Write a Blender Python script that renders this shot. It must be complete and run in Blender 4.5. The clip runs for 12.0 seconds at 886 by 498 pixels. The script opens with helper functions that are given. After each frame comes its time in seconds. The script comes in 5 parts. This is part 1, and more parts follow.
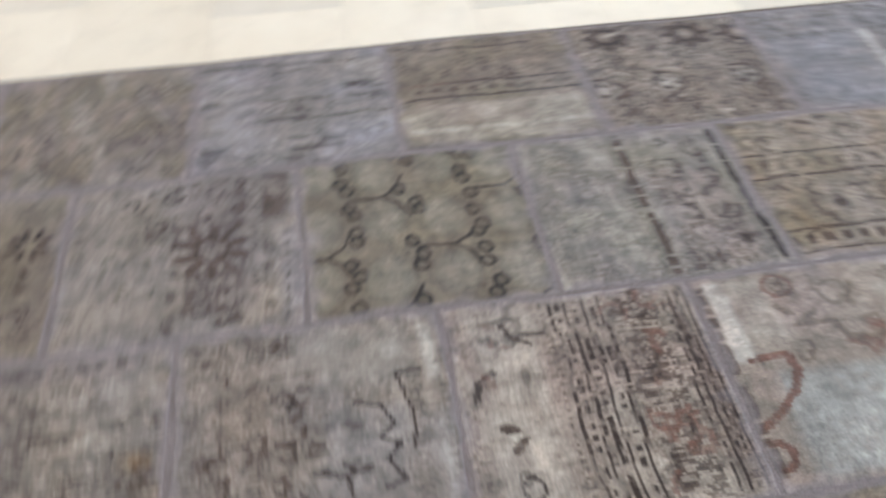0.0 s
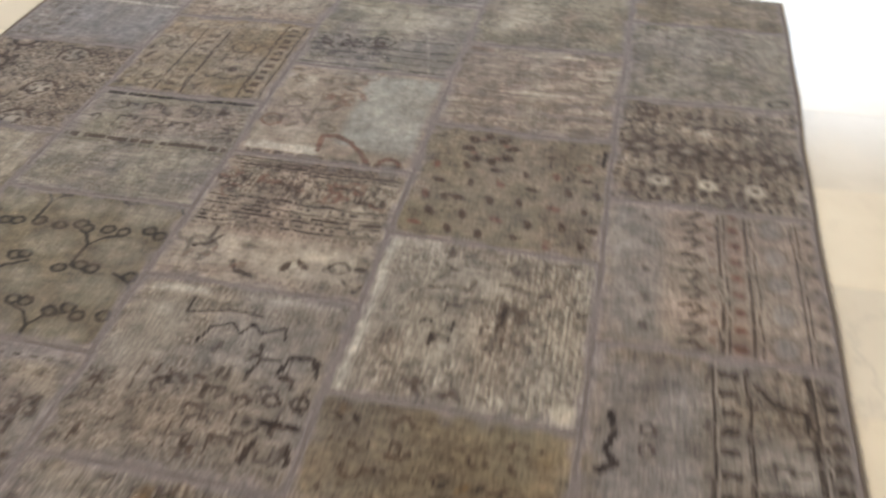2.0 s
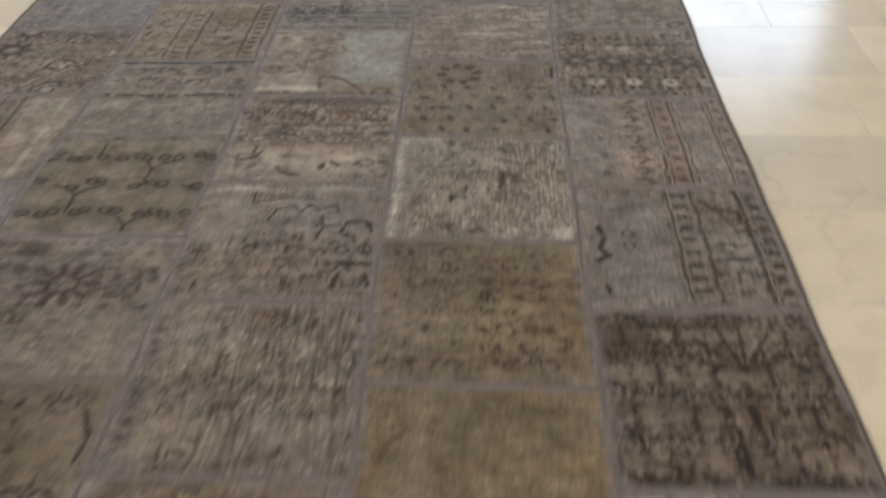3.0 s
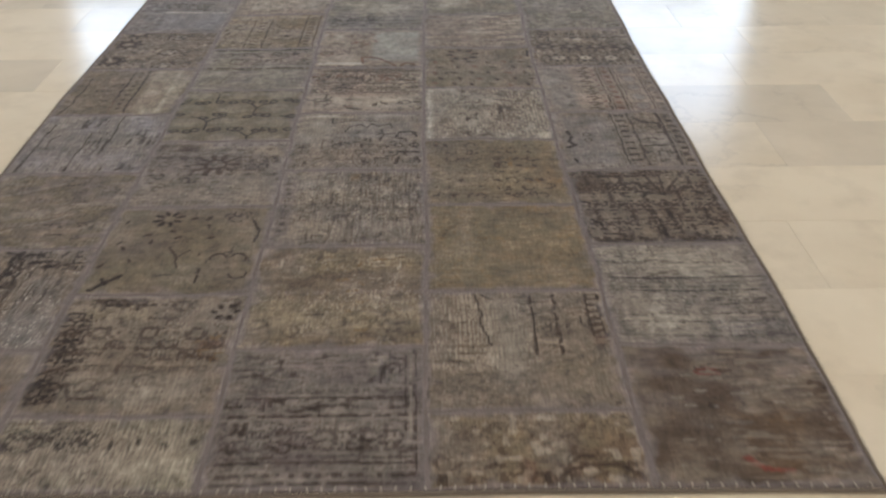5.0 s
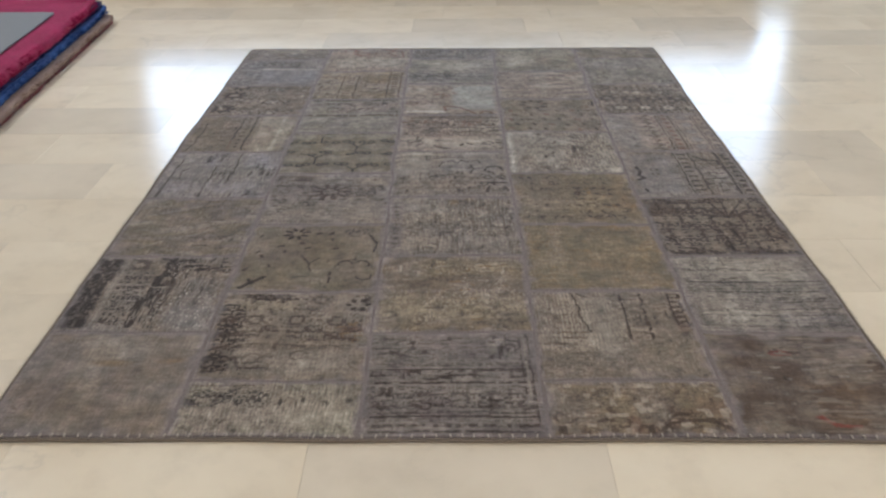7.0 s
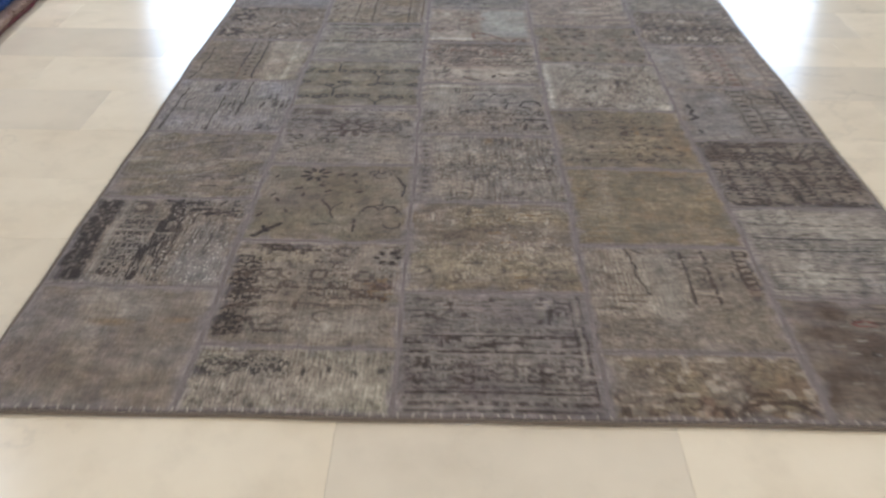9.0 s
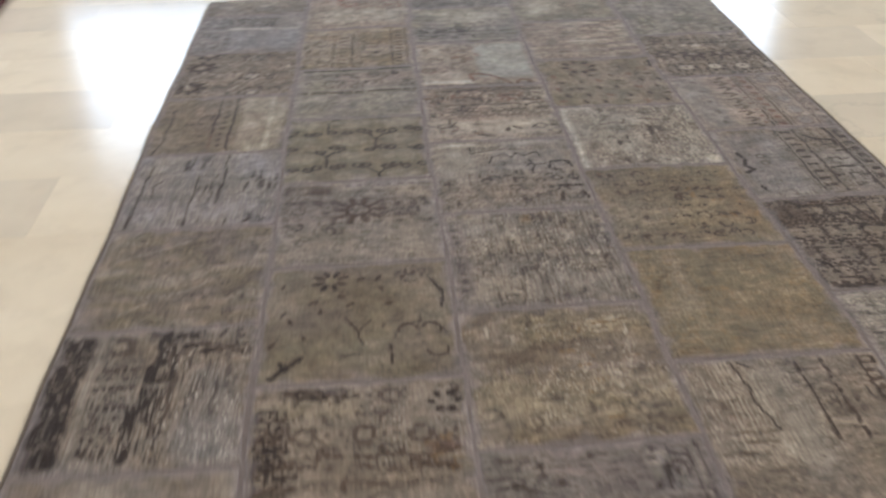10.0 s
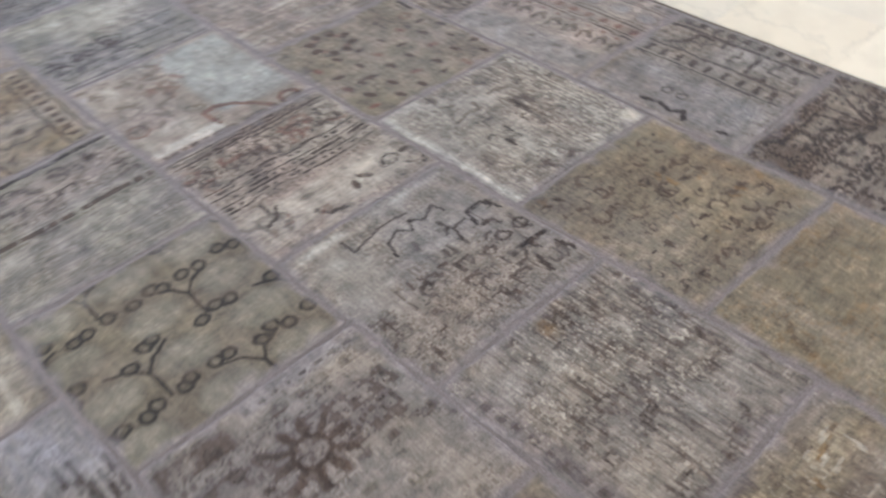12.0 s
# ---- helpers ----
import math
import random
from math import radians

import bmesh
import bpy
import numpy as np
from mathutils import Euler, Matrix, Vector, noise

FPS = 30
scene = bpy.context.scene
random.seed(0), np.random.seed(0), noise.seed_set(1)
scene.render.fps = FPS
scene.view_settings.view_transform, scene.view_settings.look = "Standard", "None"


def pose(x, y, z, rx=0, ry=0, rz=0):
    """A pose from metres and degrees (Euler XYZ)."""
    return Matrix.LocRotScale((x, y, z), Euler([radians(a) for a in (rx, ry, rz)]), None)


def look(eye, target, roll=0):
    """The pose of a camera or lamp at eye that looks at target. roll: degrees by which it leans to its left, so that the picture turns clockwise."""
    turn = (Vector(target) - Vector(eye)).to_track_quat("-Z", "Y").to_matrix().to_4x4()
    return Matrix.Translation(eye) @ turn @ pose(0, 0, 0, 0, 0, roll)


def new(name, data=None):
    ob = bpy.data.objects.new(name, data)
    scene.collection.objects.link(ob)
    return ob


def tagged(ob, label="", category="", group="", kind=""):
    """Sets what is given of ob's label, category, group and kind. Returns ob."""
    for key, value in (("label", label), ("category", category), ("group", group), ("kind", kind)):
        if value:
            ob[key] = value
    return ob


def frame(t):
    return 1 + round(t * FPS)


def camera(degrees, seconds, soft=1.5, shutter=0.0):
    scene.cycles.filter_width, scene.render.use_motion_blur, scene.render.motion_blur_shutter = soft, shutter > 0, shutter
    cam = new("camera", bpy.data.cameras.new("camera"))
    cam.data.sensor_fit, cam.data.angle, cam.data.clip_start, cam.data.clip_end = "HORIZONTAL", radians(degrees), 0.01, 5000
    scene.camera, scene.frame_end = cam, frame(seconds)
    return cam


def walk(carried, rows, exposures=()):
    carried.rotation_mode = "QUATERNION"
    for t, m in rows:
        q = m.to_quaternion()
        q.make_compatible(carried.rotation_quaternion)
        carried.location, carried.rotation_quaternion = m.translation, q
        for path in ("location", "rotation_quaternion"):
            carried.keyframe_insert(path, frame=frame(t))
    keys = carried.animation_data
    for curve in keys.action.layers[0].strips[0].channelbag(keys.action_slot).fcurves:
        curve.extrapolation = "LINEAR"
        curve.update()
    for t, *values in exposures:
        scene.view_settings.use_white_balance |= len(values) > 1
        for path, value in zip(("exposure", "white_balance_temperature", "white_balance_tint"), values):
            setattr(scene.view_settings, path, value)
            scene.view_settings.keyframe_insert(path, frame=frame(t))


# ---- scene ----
cam = camera(52.2, 12.0, soft=2.25, shutter=0.75)
PATH = [
    (0, (1.751, 1.489, 1.059), (0.319, 1.681, -0.324), -1.4),
    (0.3, (1.658, 1.327, 1.117), (0.344, 1.885, -0.283), -0.1),
    (0.5, (1.598, 1.28, 1.112), (0.414, 2.102, -0.276), 2.0),
    (0.7, (1.554, 1.183, 1.059), (0.586, 2.356, -0.239), 1.6),
    (1, (1.514, 1.034, 1.062), (0.895, 2.459, -0.198), 1.0),
    (1.5, (1.541, 0.786, 1.054), (1.127, 2.279, -0.211), 3.7),
    (2, (1.578, 0.518, 1.086), (1.256, 2.019, -0.197), -0.3),
    (2.5, (1.516, 0.252, 1.099), (1.323, 1.825, -0.121), -0.7),
    (3, (1.4, -0.046, 1.112), (1.316, 1.531, -0.116), -1.3),
    (3.5, (1.31, -0.379, 1.121), (1.285, 1.27, -0.01), -0.4),
    (3.7, (1.278, -0.494, 1.127), (1.297, 1.141, -0.026), -0.4),
    (5.3, (1.216, -1.216, 1.206), (1.242, 0.478, 0.142), -0.2),
    (5.5, (1.231, -1.299, 1.208), (1.237, 0.383, 0.125), 0.2),
    (6, (1.164, -1.397, 1.18), (1.104, 0.359, 0.224), -1.1),
    (6.5, (1.045, -1.452, 1.215), (1.013, 0.322, 0.294), -1.2),
    (6.7, (1.025, -1.457, 1.218), (1.0, 0.313, 0.286), -0.9),
    (8.3, (0.937, -1.484, 1.214), (0.912, 0.303, 0.315), 0.7),
    (8.5, (0.931, -1.445, 1.196), (0.928, 0.317, 0.25), 1.3),
    (9, (0.911, -1.213, 1.137), (0.888, 0.479, 0.071), 0.5),
    (9.5, (0.862, -0.952, 1.147), (0.79, 0.703, 0.027), -0.8),
    (10, (0.673, -0.71, 1.143), (0.791, 0.968, 0.061), -1.0),
    (10.5, (0.548, -0.41, 1.12), (0.786, 1.167, -0.087), -2.7),
    (11, (0.433, -0.08, 1.124), (0.792, 1.416, -0.154), -3.9),
    (11.3, (0.339, 0.111, 1.124), (0.96, 1.545, -0.124), -2.4),
    (11.5, (0.276, 0.237, 1.127), (1.044, 1.62, -0.096), -3.5),
    (11.6, (0.235, 0.324, 1.141), (1.06, 1.633, -0.126), -3.4),
    (12, (0.251, 0.544, 1.087), (1.224, 1.645, -0.27), -3.8),
]
EXPOSURE = [
    (0.0, 0.92, 5120, 10.0), (0.5, 0.96, 5000, 10.0), (1.0, 0.82, 5930, 10.0), (1.5, 0.84, 6050, 10.0), (2.0, 0.63, 5920, 10.0), (2.5, 0.45, 5900, 10.0), (3.0, 0.19, 5880, 10.0), (3.5, 0.16, 5900, 10.0), (5.5, 0.13, 5700, 10.0), (6.5, 0.18, 5500, 10.0),
    (8.5, 0.36, 5500, 10.0), (9.5, 0.43, 5330, 10.0), (10.0, 0.46, 5640, 10.0), (10.5, 0.41, 5850, 10.0), (11.0, 0.70, 5320, 10.0), (11.5, 0.88, 5230, 10.0), (12.0, 0.95, 5130, 10.0),
]
walk(cam, [(t, look(eye, target, roll)) for t, eye, target, roll in PATH], EXPOSURE)

# ---- light ----
world = bpy.data.worlds.new("daylight")
scene.world = world
world.use_nodes = True
wn = world.node_tree
sky = wn.nodes.new("ShaderNodeTexSky")
sky.sky_type, sky.sun_disc = "NISHITA", False
sky.sun_elevation, sky.sun_rotation = radians(40), radians(200)
wn.links.new(sky.outputs["Color"], wn.nodes["Background"].inputs["Color"])
wn.nodes["Background"].inputs["Strength"].default_value = 0.1

WIN_X0, WIN_X1, WIN_Z0, WIN_Z1, NORTH = -1.60, 3.78, 0.66, 2.15, 6.0
CEILING = 3.0


def area_lamp(name, m, w, h, watts, colour):
    data = bpy.data.lights.new(name, "AREA")
    data.shape, data.size, data.size_y, data.energy, data.color = "RECTANGLE", w, h, watts, colour
    ob = new(name, data)
    ob.matrix_world = m
    return ob


area_lamp("window_daylight", look(((WIN_X0 + WIN_X1) / 2, NORTH + 0.06, (WIN_Z0 + WIN_Z1) / 2), ((WIN_X0 + WIN_X1) / 2, 0, (WIN_Z0 + WIN_Z1) / 2)),
          WIN_X1 - WIN_X0, WIN_Z1 - WIN_Z0, 100, (0.80, 0.90, 1.0))
# unseen ceiling lamps, added as fill where the floor shows no reflection of them
FILL_LAMPS = [(-0.9, -2.6, 19), (1.0, -2.6, 19), (2.9, -2.6, 19), (-2.2, 2.5, 36), (5.5, 0.9, 40)]
for lx, ly, watts in FILL_LAMPS:
    area_lamp("fill_lamp_light", pose(lx, ly, CEILING - 0.035), 0.16, 0.5, watts, (1.0, 0.935, 0.85) if ly < 0 else (1.0, 0.97, 0.93))


# ---- materials ----
def lin(r, g, b):
    return tuple(((c / 255) / 12.92 if c <= 10 else ((c / 255 + 0.055) / 1.055) ** 2.4) for c in (r, g, b)) + (1.0,)


class Nodes:
    """A short way to write node materials."""

    def __init__(self, name, rough=0.8):
        self.mat = bpy.data.materials.new(name)
        self.mat.use_nodes = True
        self.tree = self.mat.node_tree
        self.bsdf = self.tree.nodes["Principled BSDF"]
        self.bsdf.inputs["Roughness"].default_value = rough

    def add(self, kind, **inputs):
        n = self.tree.nodes.new(kind)
        for key, value in inputs.items():
            self.put(n.inputs[key.replace("_", " ")], value)
        return n

    def put(self, socket, value):
        if isinstance(value, bpy.types.NodeSocket):
            self.tree.links.new(value, socket)
        else:
            socket.default_value = value

    def coords(self, sx=1, sy=1, sz=1):
        t = self.add("ShaderNodeTexCoord")
        m = self.add("ShaderNodeMapping", Scale=(sx, sy, sz))
        self.put(m.inputs["Vector"], t.outputs["Object"])
        return m.outputs["Vector"]

    def noise(self, vec, scale, detail=3.0, rough=0.55):
        return self.add("ShaderNodeTexNoise", Vector=vec, Scale=scale, Detail=detail, Roughness=rough).outputs["Fac"]

    def ramp(self, value, lo, hi, a=0.0, b=1.0):
        n = self.add("ShaderNodeMapRange", Value=value)
        for key, v in (("From Min", lo), ("From Max", hi), ("To Min", a), ("To Max", b)):
            n.inputs[key].default_value = v
        return n.outputs["Result"]

    def mix(self, fac, a, b, mode="MIX"):
        n = self.tree.nodes.new("ShaderNodeMix")
        n.data_type, n.blend_type = "RGBA", mode
        for socket, value in ((n.inputs[0], fac), (n.inputs[6], a), (n.inputs[7], b)):
            self.put(socket, value)
        return n.outputs[2]

    def math(self, op, a, b=0.0):
        n = self.tree.nodes.new("ShaderNodeMath")
        n.operation = op
        self.put(n.inputs[0], a)
        self.put(n.inputs[1], b)
        return n.outputs[0]

    def grey(self, value):
        n = self.add("ShaderNodeCombineColor")
        for k in range(3):
            self.put(n.inputs[k], value)
        return n.outputs[0]

    def bump(self, height, distance, strength=1.0):
        n = self.add("ShaderNodeBump", Height=height, Distance=distance, Strength=strength)
        self.put(self.bsdf.inputs["Normal"], n.outputs["Normal"])

    def colour(self, value):
        self.put(self.bsdf.inputs["Base Color"], value)


def pile_material(name, ribs="v", rib=0.2):
    """Worn, overdyed wool pile: each knot takes its yarn's own shade; the common dye, the ribs of the weave and single tufts vary it."""
    n = Nodes(name, 0.95)
    n.bsdf.inputs["Specular IOR Level"].default_value = 0.15
    n.bsdf.inputs["Sheen Weight"].default_value = 0.15
    n.bsdf.inputs["Sheen Tint"].default_value = (1.0, 0.94, 0.9, 1.0)
    n.bsdf.inputs["Sheen Roughness"].default_value = 0.6
    at = n.tree.nodes.new("ShaderNodeAttribute")
    at.attribute_name = "yarn"
    plain = n.coords()
    col = at.outputs["Color"]
    # the common grey-mauve overdye, uneven over the whole rug
    # that took on pale yarn and hardly on dark
    takes = n.ramp(n.add("ShaderNodeRGBToBW", Color=col).outputs[0], 0.015, 0.11)
    col = n.mix(n.math("MULTIPLY", takes, n.ramp(n.noise(plain, 4.3, 5.0, 0.6), 0.40, 0.68, 0.0, 0.26)), col, lin(128, 113, 99))
    col = n.mix(n.math("MULTIPLY", takes, n.ramp(n.noise(plain, 2.9, 5.0, 0.62), 0.48, 0.70, 0.0, 0.28)), col, lin(133, 126, 123))
    along = n.coords(1, 0.14, 1) if ribs == "v" else n.coords(0.14, 1, 1)
    across = n.coords(0.3, 1, 1) if ribs == "v" else n.coords(1, 0.3, 1)
    streak = n.noise(along, 190, 3.0, 0.6)
    weft = n.noise(across, 75, 4.0, 0.65)
    tuft = n.noise(plain, 330, 3.0, 0.7)
    col = n.mix(n.math("MULTIPLY", n.math("SUBTRACT", 1.0, at.outputs["Alpha"]), 0.8), col, lin(133, 123, 120))
    value = n.math("MULTIPLY", n.ramp(streak, 0.3, 0.7, 1.0 - rib, 1.0 + rib), n.ramp(weft, 0.3, 0.7, 0.84, 1.16))
    value = n.math("MULTIPLY", value, n.ramp(tuft, 0.25, 0.75, 0.76, 1.24))
    value = n.math("MULTIPLY", value, n.ramp(n.noise(plain, 30, 5.0, 0.65), 0.3, 0.7, 0.70, 1.26))
    value = n.math("MULTIPLY", value, n.ramp(n.noise(plain, 9, 4.0, 0.6), 0.32, 0.68, 0.80, 1.18))
    n.colour(n.mix(1.0, col, n.grey(value), "MULTIPLY"))
    n.bump(n.math("ADD", n.math("MULTIPLY", streak, 0.6), tuft), 0.0016, 0.7)
    return n.mat


def wool_material(name, colour, scale=260.0, spread=0.35, second=None):
    n = Nodes(name, 0.95)
    n.bsdf.inputs["Specular IOR Level"].default_value = 0.15
    n.bsdf.inputs["Sheen Weight"].default_value = 0.06
    c = n.coords()
    tuft = n.noise(c, scale, 3.0, 0.7)
    col = n.mix(n.ramp(n.noise(c, 9.0, 3.0), 0.35, 0.65), colour, second or colour)
    n.colour(n.mix(1.0, col, n.grey(n.ramp(tuft, 0.25, 0.75, 1 - spread, 1 + spread)), "MULTIPLY"))
    n.bump(tuft, 0.003, 0.8)
    return n.mat


def marble_material(name, island=False, warm=lin(240, 226, 200), shade=lin(228, 212, 184)):
    """Polished cream marble: cloudy shades that differ from slab to slab, faint veins, a soft polish."""
    n = Nodes(name, 0.16)
    rnd = n.add("ShaderNodeNewGeometry").outputs["Random Per Island"] if island else n.add("ShaderNodeObjectInfo").outputs["Random"]
    t = n.add("ShaderNodeTexCoord").outputs["Object"]
    shift = n.add("ShaderNodeCombineXYZ", X=n.math("MULTIPLY", rnd, 41.0), Y=n.math("MULTIPLY", rnd, 17.0), Z=n.math("MULTIPLY", rnd, 29.0))
    vec = n.tree.nodes.new("ShaderNodeVectorMath")
    n.put(vec.inputs[0], t)
    n.put(vec.inputs[1], shift.outputs[0])
    v = vec.outputs[0]
    cloud = n.noise(v, 2.6, 5.0, 0.55)
    tone = n.ramp(rnd, 0.0, 1.0, 0.0, 1.0)
    col = n.mix(n.ramp(cloud, 0.35, 0.68), warm, shade)
    col = n.mix(n.ramp(tone, 0.5, 1.0, 0.0, 0.4), col, lin(216, 202, 178))
    warp = n.add("ShaderNodeTexNoise", Vector=v, Scale=3.2, Detail=6.0, Roughness=0.6).outputs["Fac"]
    vein = n.ramp(n.math("ABSOLUTE", n.math("SUBTRACT", warp, 0.5)), 0.0, 0.022, 1.0, 0.0)
    vein = n.math("MULTIPLY", vein, n.ramp(n.noise(v, 1.3, 2.0), 0.5, 0.68, 0.0, 0.25))
    col = n.mix(vein, col, lin(160, 150, 138))
    # smoky stains inside the stone
    smoke = n.ramp(n.noise(v, 7.5, 6.0, 0.6), 0.5, 0.74, 0.0, 0.32)
    col = n.mix(smoke, col, lin(200, 185, 160))
    n.colour(col)
    n.put(n.bsdf.inputs["Roughness"], n.ramp(n.noise(n.coords(), 5.0, 4.0), 0.3, 0.7, 0.17, 0.21))
    n.bump(n.noise(n.coords(), 2.2, 2.0), 0.004, 0.12)
    return n.mat


def plain_material(name, colour, rough=0.8, spread=0.06, scale=30.0, metal=0.0):
    n = Nodes(name, rough)
    n.bsdf.inputs["Metallic"].default_value = metal
    k = n.noise(n.coords(), scale, 4.0)
    n.colour(n.mix(1.0, colour, n.grey(n.ramp(k, 0.3, 0.7, 1 - spread, 1 + spread)), "MULTIPLY"))
    n.bump(k, 0.001, 0.3)
    return n.mat


MARBLE, MARBLE_FIELD = marble_material("polished_marble"), marble_material("polished_marble_field", True)
MARBLE_GREY = marble_material("greyer_marble", False, lin(229, 215, 191), lin(216, 203, 180))
GROUT = plain_material("grout", lin(222, 209, 184), 0.9)
PLASTER = plain_material("white_plaster", lin(228, 222, 212), 0.9, 0.04, 12.0)
FRAME = plain_material("white_aluminium", lin(225, 225, 222), 0.4)
SEAM = wool_material("mauve_seam_wool", lin(134, 123, 118), 300.0, 0.35, lin(118, 107, 102))
EDGE = wool_material("brown_edge_cord", lin(126, 113, 99), 420.0, 0.4)
THREAD = wool_material("pale_thread", lin(176, 166, 152), 600.0, 0.2)

# ---- structure ----
def mesh_object(name, verts, faces, material, parent=None, smooth=False):
    me = bpy.data.meshes.new(name)
    me.from_pydata([tuple(v) for v in verts], [], [tuple(f) for f in faces])
    me.materials.append(material)
    if smooth:
        me.polygons.foreach_set("use_smooth", [True] * len(me.polygons))
    me.update()
    ob = new(name, me)
    ob.parent = parent
    return ob


def part(name, bm, material, parent, label="", smooth=False):
    me = bpy.data.meshes.new(name)
    for f in bm.faces:
        f.smooth = smooth
    bm.to_mesh(me)
    bm.free()
    me.materials.append(material)
    ob = new(name, me)
    ob.parent = parent
    return tagged(ob, label) if label else ob


def box(x0, x1, y0, y1, z0, z1, bevel=0.0, segments=2):
    bm = bmesh.new()
    bmesh.ops.create_cube(bm, size=1.0)
    for v in bm.verts:
        v.co = Vector(((x0 + x1) / 2 + v.co.x * (x1 - x0), (y0 + y1) / 2 + v.co.y * (y1 - y0), (z0 + z1) / 2 + v.co.z * (z1 - z0)))
    if bevel:
        bmesh.ops.bevel(bm, geom=bm.edges[:], offset=bevel, segments=segments, affect="EDGES", profile=0.5)
    return bm


X0, X1, Y0, Y1, TH = -4.5, 6.0, -4.6, NORTH, 0.25
floor = part("floor", box(X0 - TH, X1 + TH, Y0 - TH, Y1 + TH, -0.10, -0.012), GROUT, None)
tagged(floor, "polished cream marble floor laid in running bond", "floor", kind="structure")
for name, dims in (("wall_west", (X0 - TH, X0, Y0, Y1)), ("wall_east", (X1, X1 + TH, Y0, Y1)), ("wall_south", (X0 - TH, X1 + TH, Y0 - TH, Y0))):
    w = part(name, box(*dims, -0.012, CEILING), PLASTER, None)
    tagged(w, "plain white plastered shop wall", "wall", kind="structure")
north = new("wall_north")
tagged(north, "white plastered wall round a wide window", "wall", kind="structure")
for dims in ((X0 - TH, WIN_X0, -0.012, CEILING), (WIN_X1, X1 + TH, -0.012, CEILING), (WIN_X0, WIN_X1, -0.012, WIN_Z0), (WIN_X0, WIN_X1, WIN_Z1, CEILING)):
    part("wall_section", box(dims[0], dims[1], NORTH, NORTH + TH, dims[2], dims[3]), PLASTER, north)
ceil = part("ceiling", box(X0 - TH, X1 + TH, Y0 - TH, Y1 + TH, CEILING, CEILING + 0.15), PLASTER, None)
tagged(ceil, "flat white plastered ceiling", "ceiling", kind="structure")

window = new("window_1")
window.location = (0, 0, 0)
tagged(window, "wide bright shop window with white frame", "window", kind="structure")
fy = NORTH + 0.17
for dims in ((WIN_X0, WIN_X1, WIN_Z0, WIN_Z0 + 0.05), (WIN_X0, WIN_X1, WIN_Z1 - 0.05, WIN_Z1), (WIN_X0, WIN_X0 + 0.05, WIN_Z0 + 0.05, WIN_Z1 - 0.05), (WIN_X1 - 0.05, WIN_X1, WIN_Z0 + 0.05, WIN_Z1 - 0.05)):
    part("window_frame", box(dims[0], dims[1], fy, fy + 0.06, dims[2], dims[3], 0.004, 1), FRAME, window)
glass = Nodes("window_glass", 0.02)
glass.bsdf.inputs["Transmission Weight"].default_value = 1.0
pane = part("pane", box(WIN_X0 + 0.05, WIN_X1 - 0.05, fy + 0.025, fy + 0.033, WIN_Z0 + 0.05, WIN_Z1 - 0.05), glass.mat, window)
pane.visible_shadow = False

# ---- the patchwork rug ----
RUG_W, RUG_L, PITCH, PILE_Z = 2.0, 3.0, 0.4, 0.0095


def sway(x, y):
    """The slight wander of the hand-sewn seams and edges."""
    dx = 0.004 * np.sin(2.1 * y + 0.6) + 0.0022 * np.sin(6.3 * y + 2.0 * x) + 0.0012 * np.sin(17 * y + 5 * x)
    dy = 0.004 * np.sin(1.9 * x + 0.3) + 0.0022 * np.sin(5.1 * x + 1.7 * y) + 0.0012 * np.sin(15 * x + 4 * y)
    return x + dx, y + dy


def swell(x, y):
    return 0.0012 * np.sin(5.0 * x + 1.0) * np.sin(4.2 * y + 0.4) + 0.0008 * np.sin(13 * x + 2 * y)


def cloud_noise(shape, cells_u, cells_v, seed):
    """Smooth random values from 0 to 1 over a patch."""
    r = np.random.default_rng(seed)
    g = r.random((cells_v + 2, cells_u + 2))
    v = np.linspace(0, cells_v, shape[0])
    u = np.linspace(0, cells_u, shape[1])
    iv, iu = v.astype(int), u.astype(int)
    fv, fu = (v - iv)[:, None], (u - iu)[None, :]
    fv, fu = fv * fv * (3 - 2 * fv), fu * fu * (3 - 2 * fu)
    a, b, c, d = g[iv][:, iu], g[iv][:, iu + 1], g[iv + 1][:, iu], g[iv + 1][:, iu + 1]
    return (a * (1 - fu) + b * fu) * (1 - fv) + (c * (1 - fu) + d * fu) * fv


def shade(r, g, b):
    return np.array(lin(r, g, b)[:3])


# Yarn shades of the overdyed pieces, and of what is left of their patterns.
YARN = {
    "taupe": shade(127, 113, 97), "greige": shade(142, 129, 113), "grey": shade(130, 121, 112), "stone": shade(150, 141, 128), "slate": shade(128, 122, 117), "steel": shade(125, 121, 121),
    "olive": shade(117, 105, 83), "gold": shade(127, 111, 85), "straw": shade(155, 140, 113), "cream": shade(184, 172, 153), "white": shade(204, 195, 180), "pink": shade(152, 134, 119),
    "sage": shade(138, 130, 112), "teal": shade(150, 146, 136), "mauve": shade(114, 103, 99), "lilac": shade(136, 129, 129), "brown": shade(92, 76, 60), "umber": shade(62, 45, 31),
    "ink": shade(46, 32, 21), "black": shade(34, 21, 13), "rust": shade(102, 68, 51), "red": shade(118, 52, 38), "moss": shade(84, 76, 58), "navy": shade(60, 52, 48), "ochre": shade(122, 92, 48), "vine": shade(44, 38, 29),
}


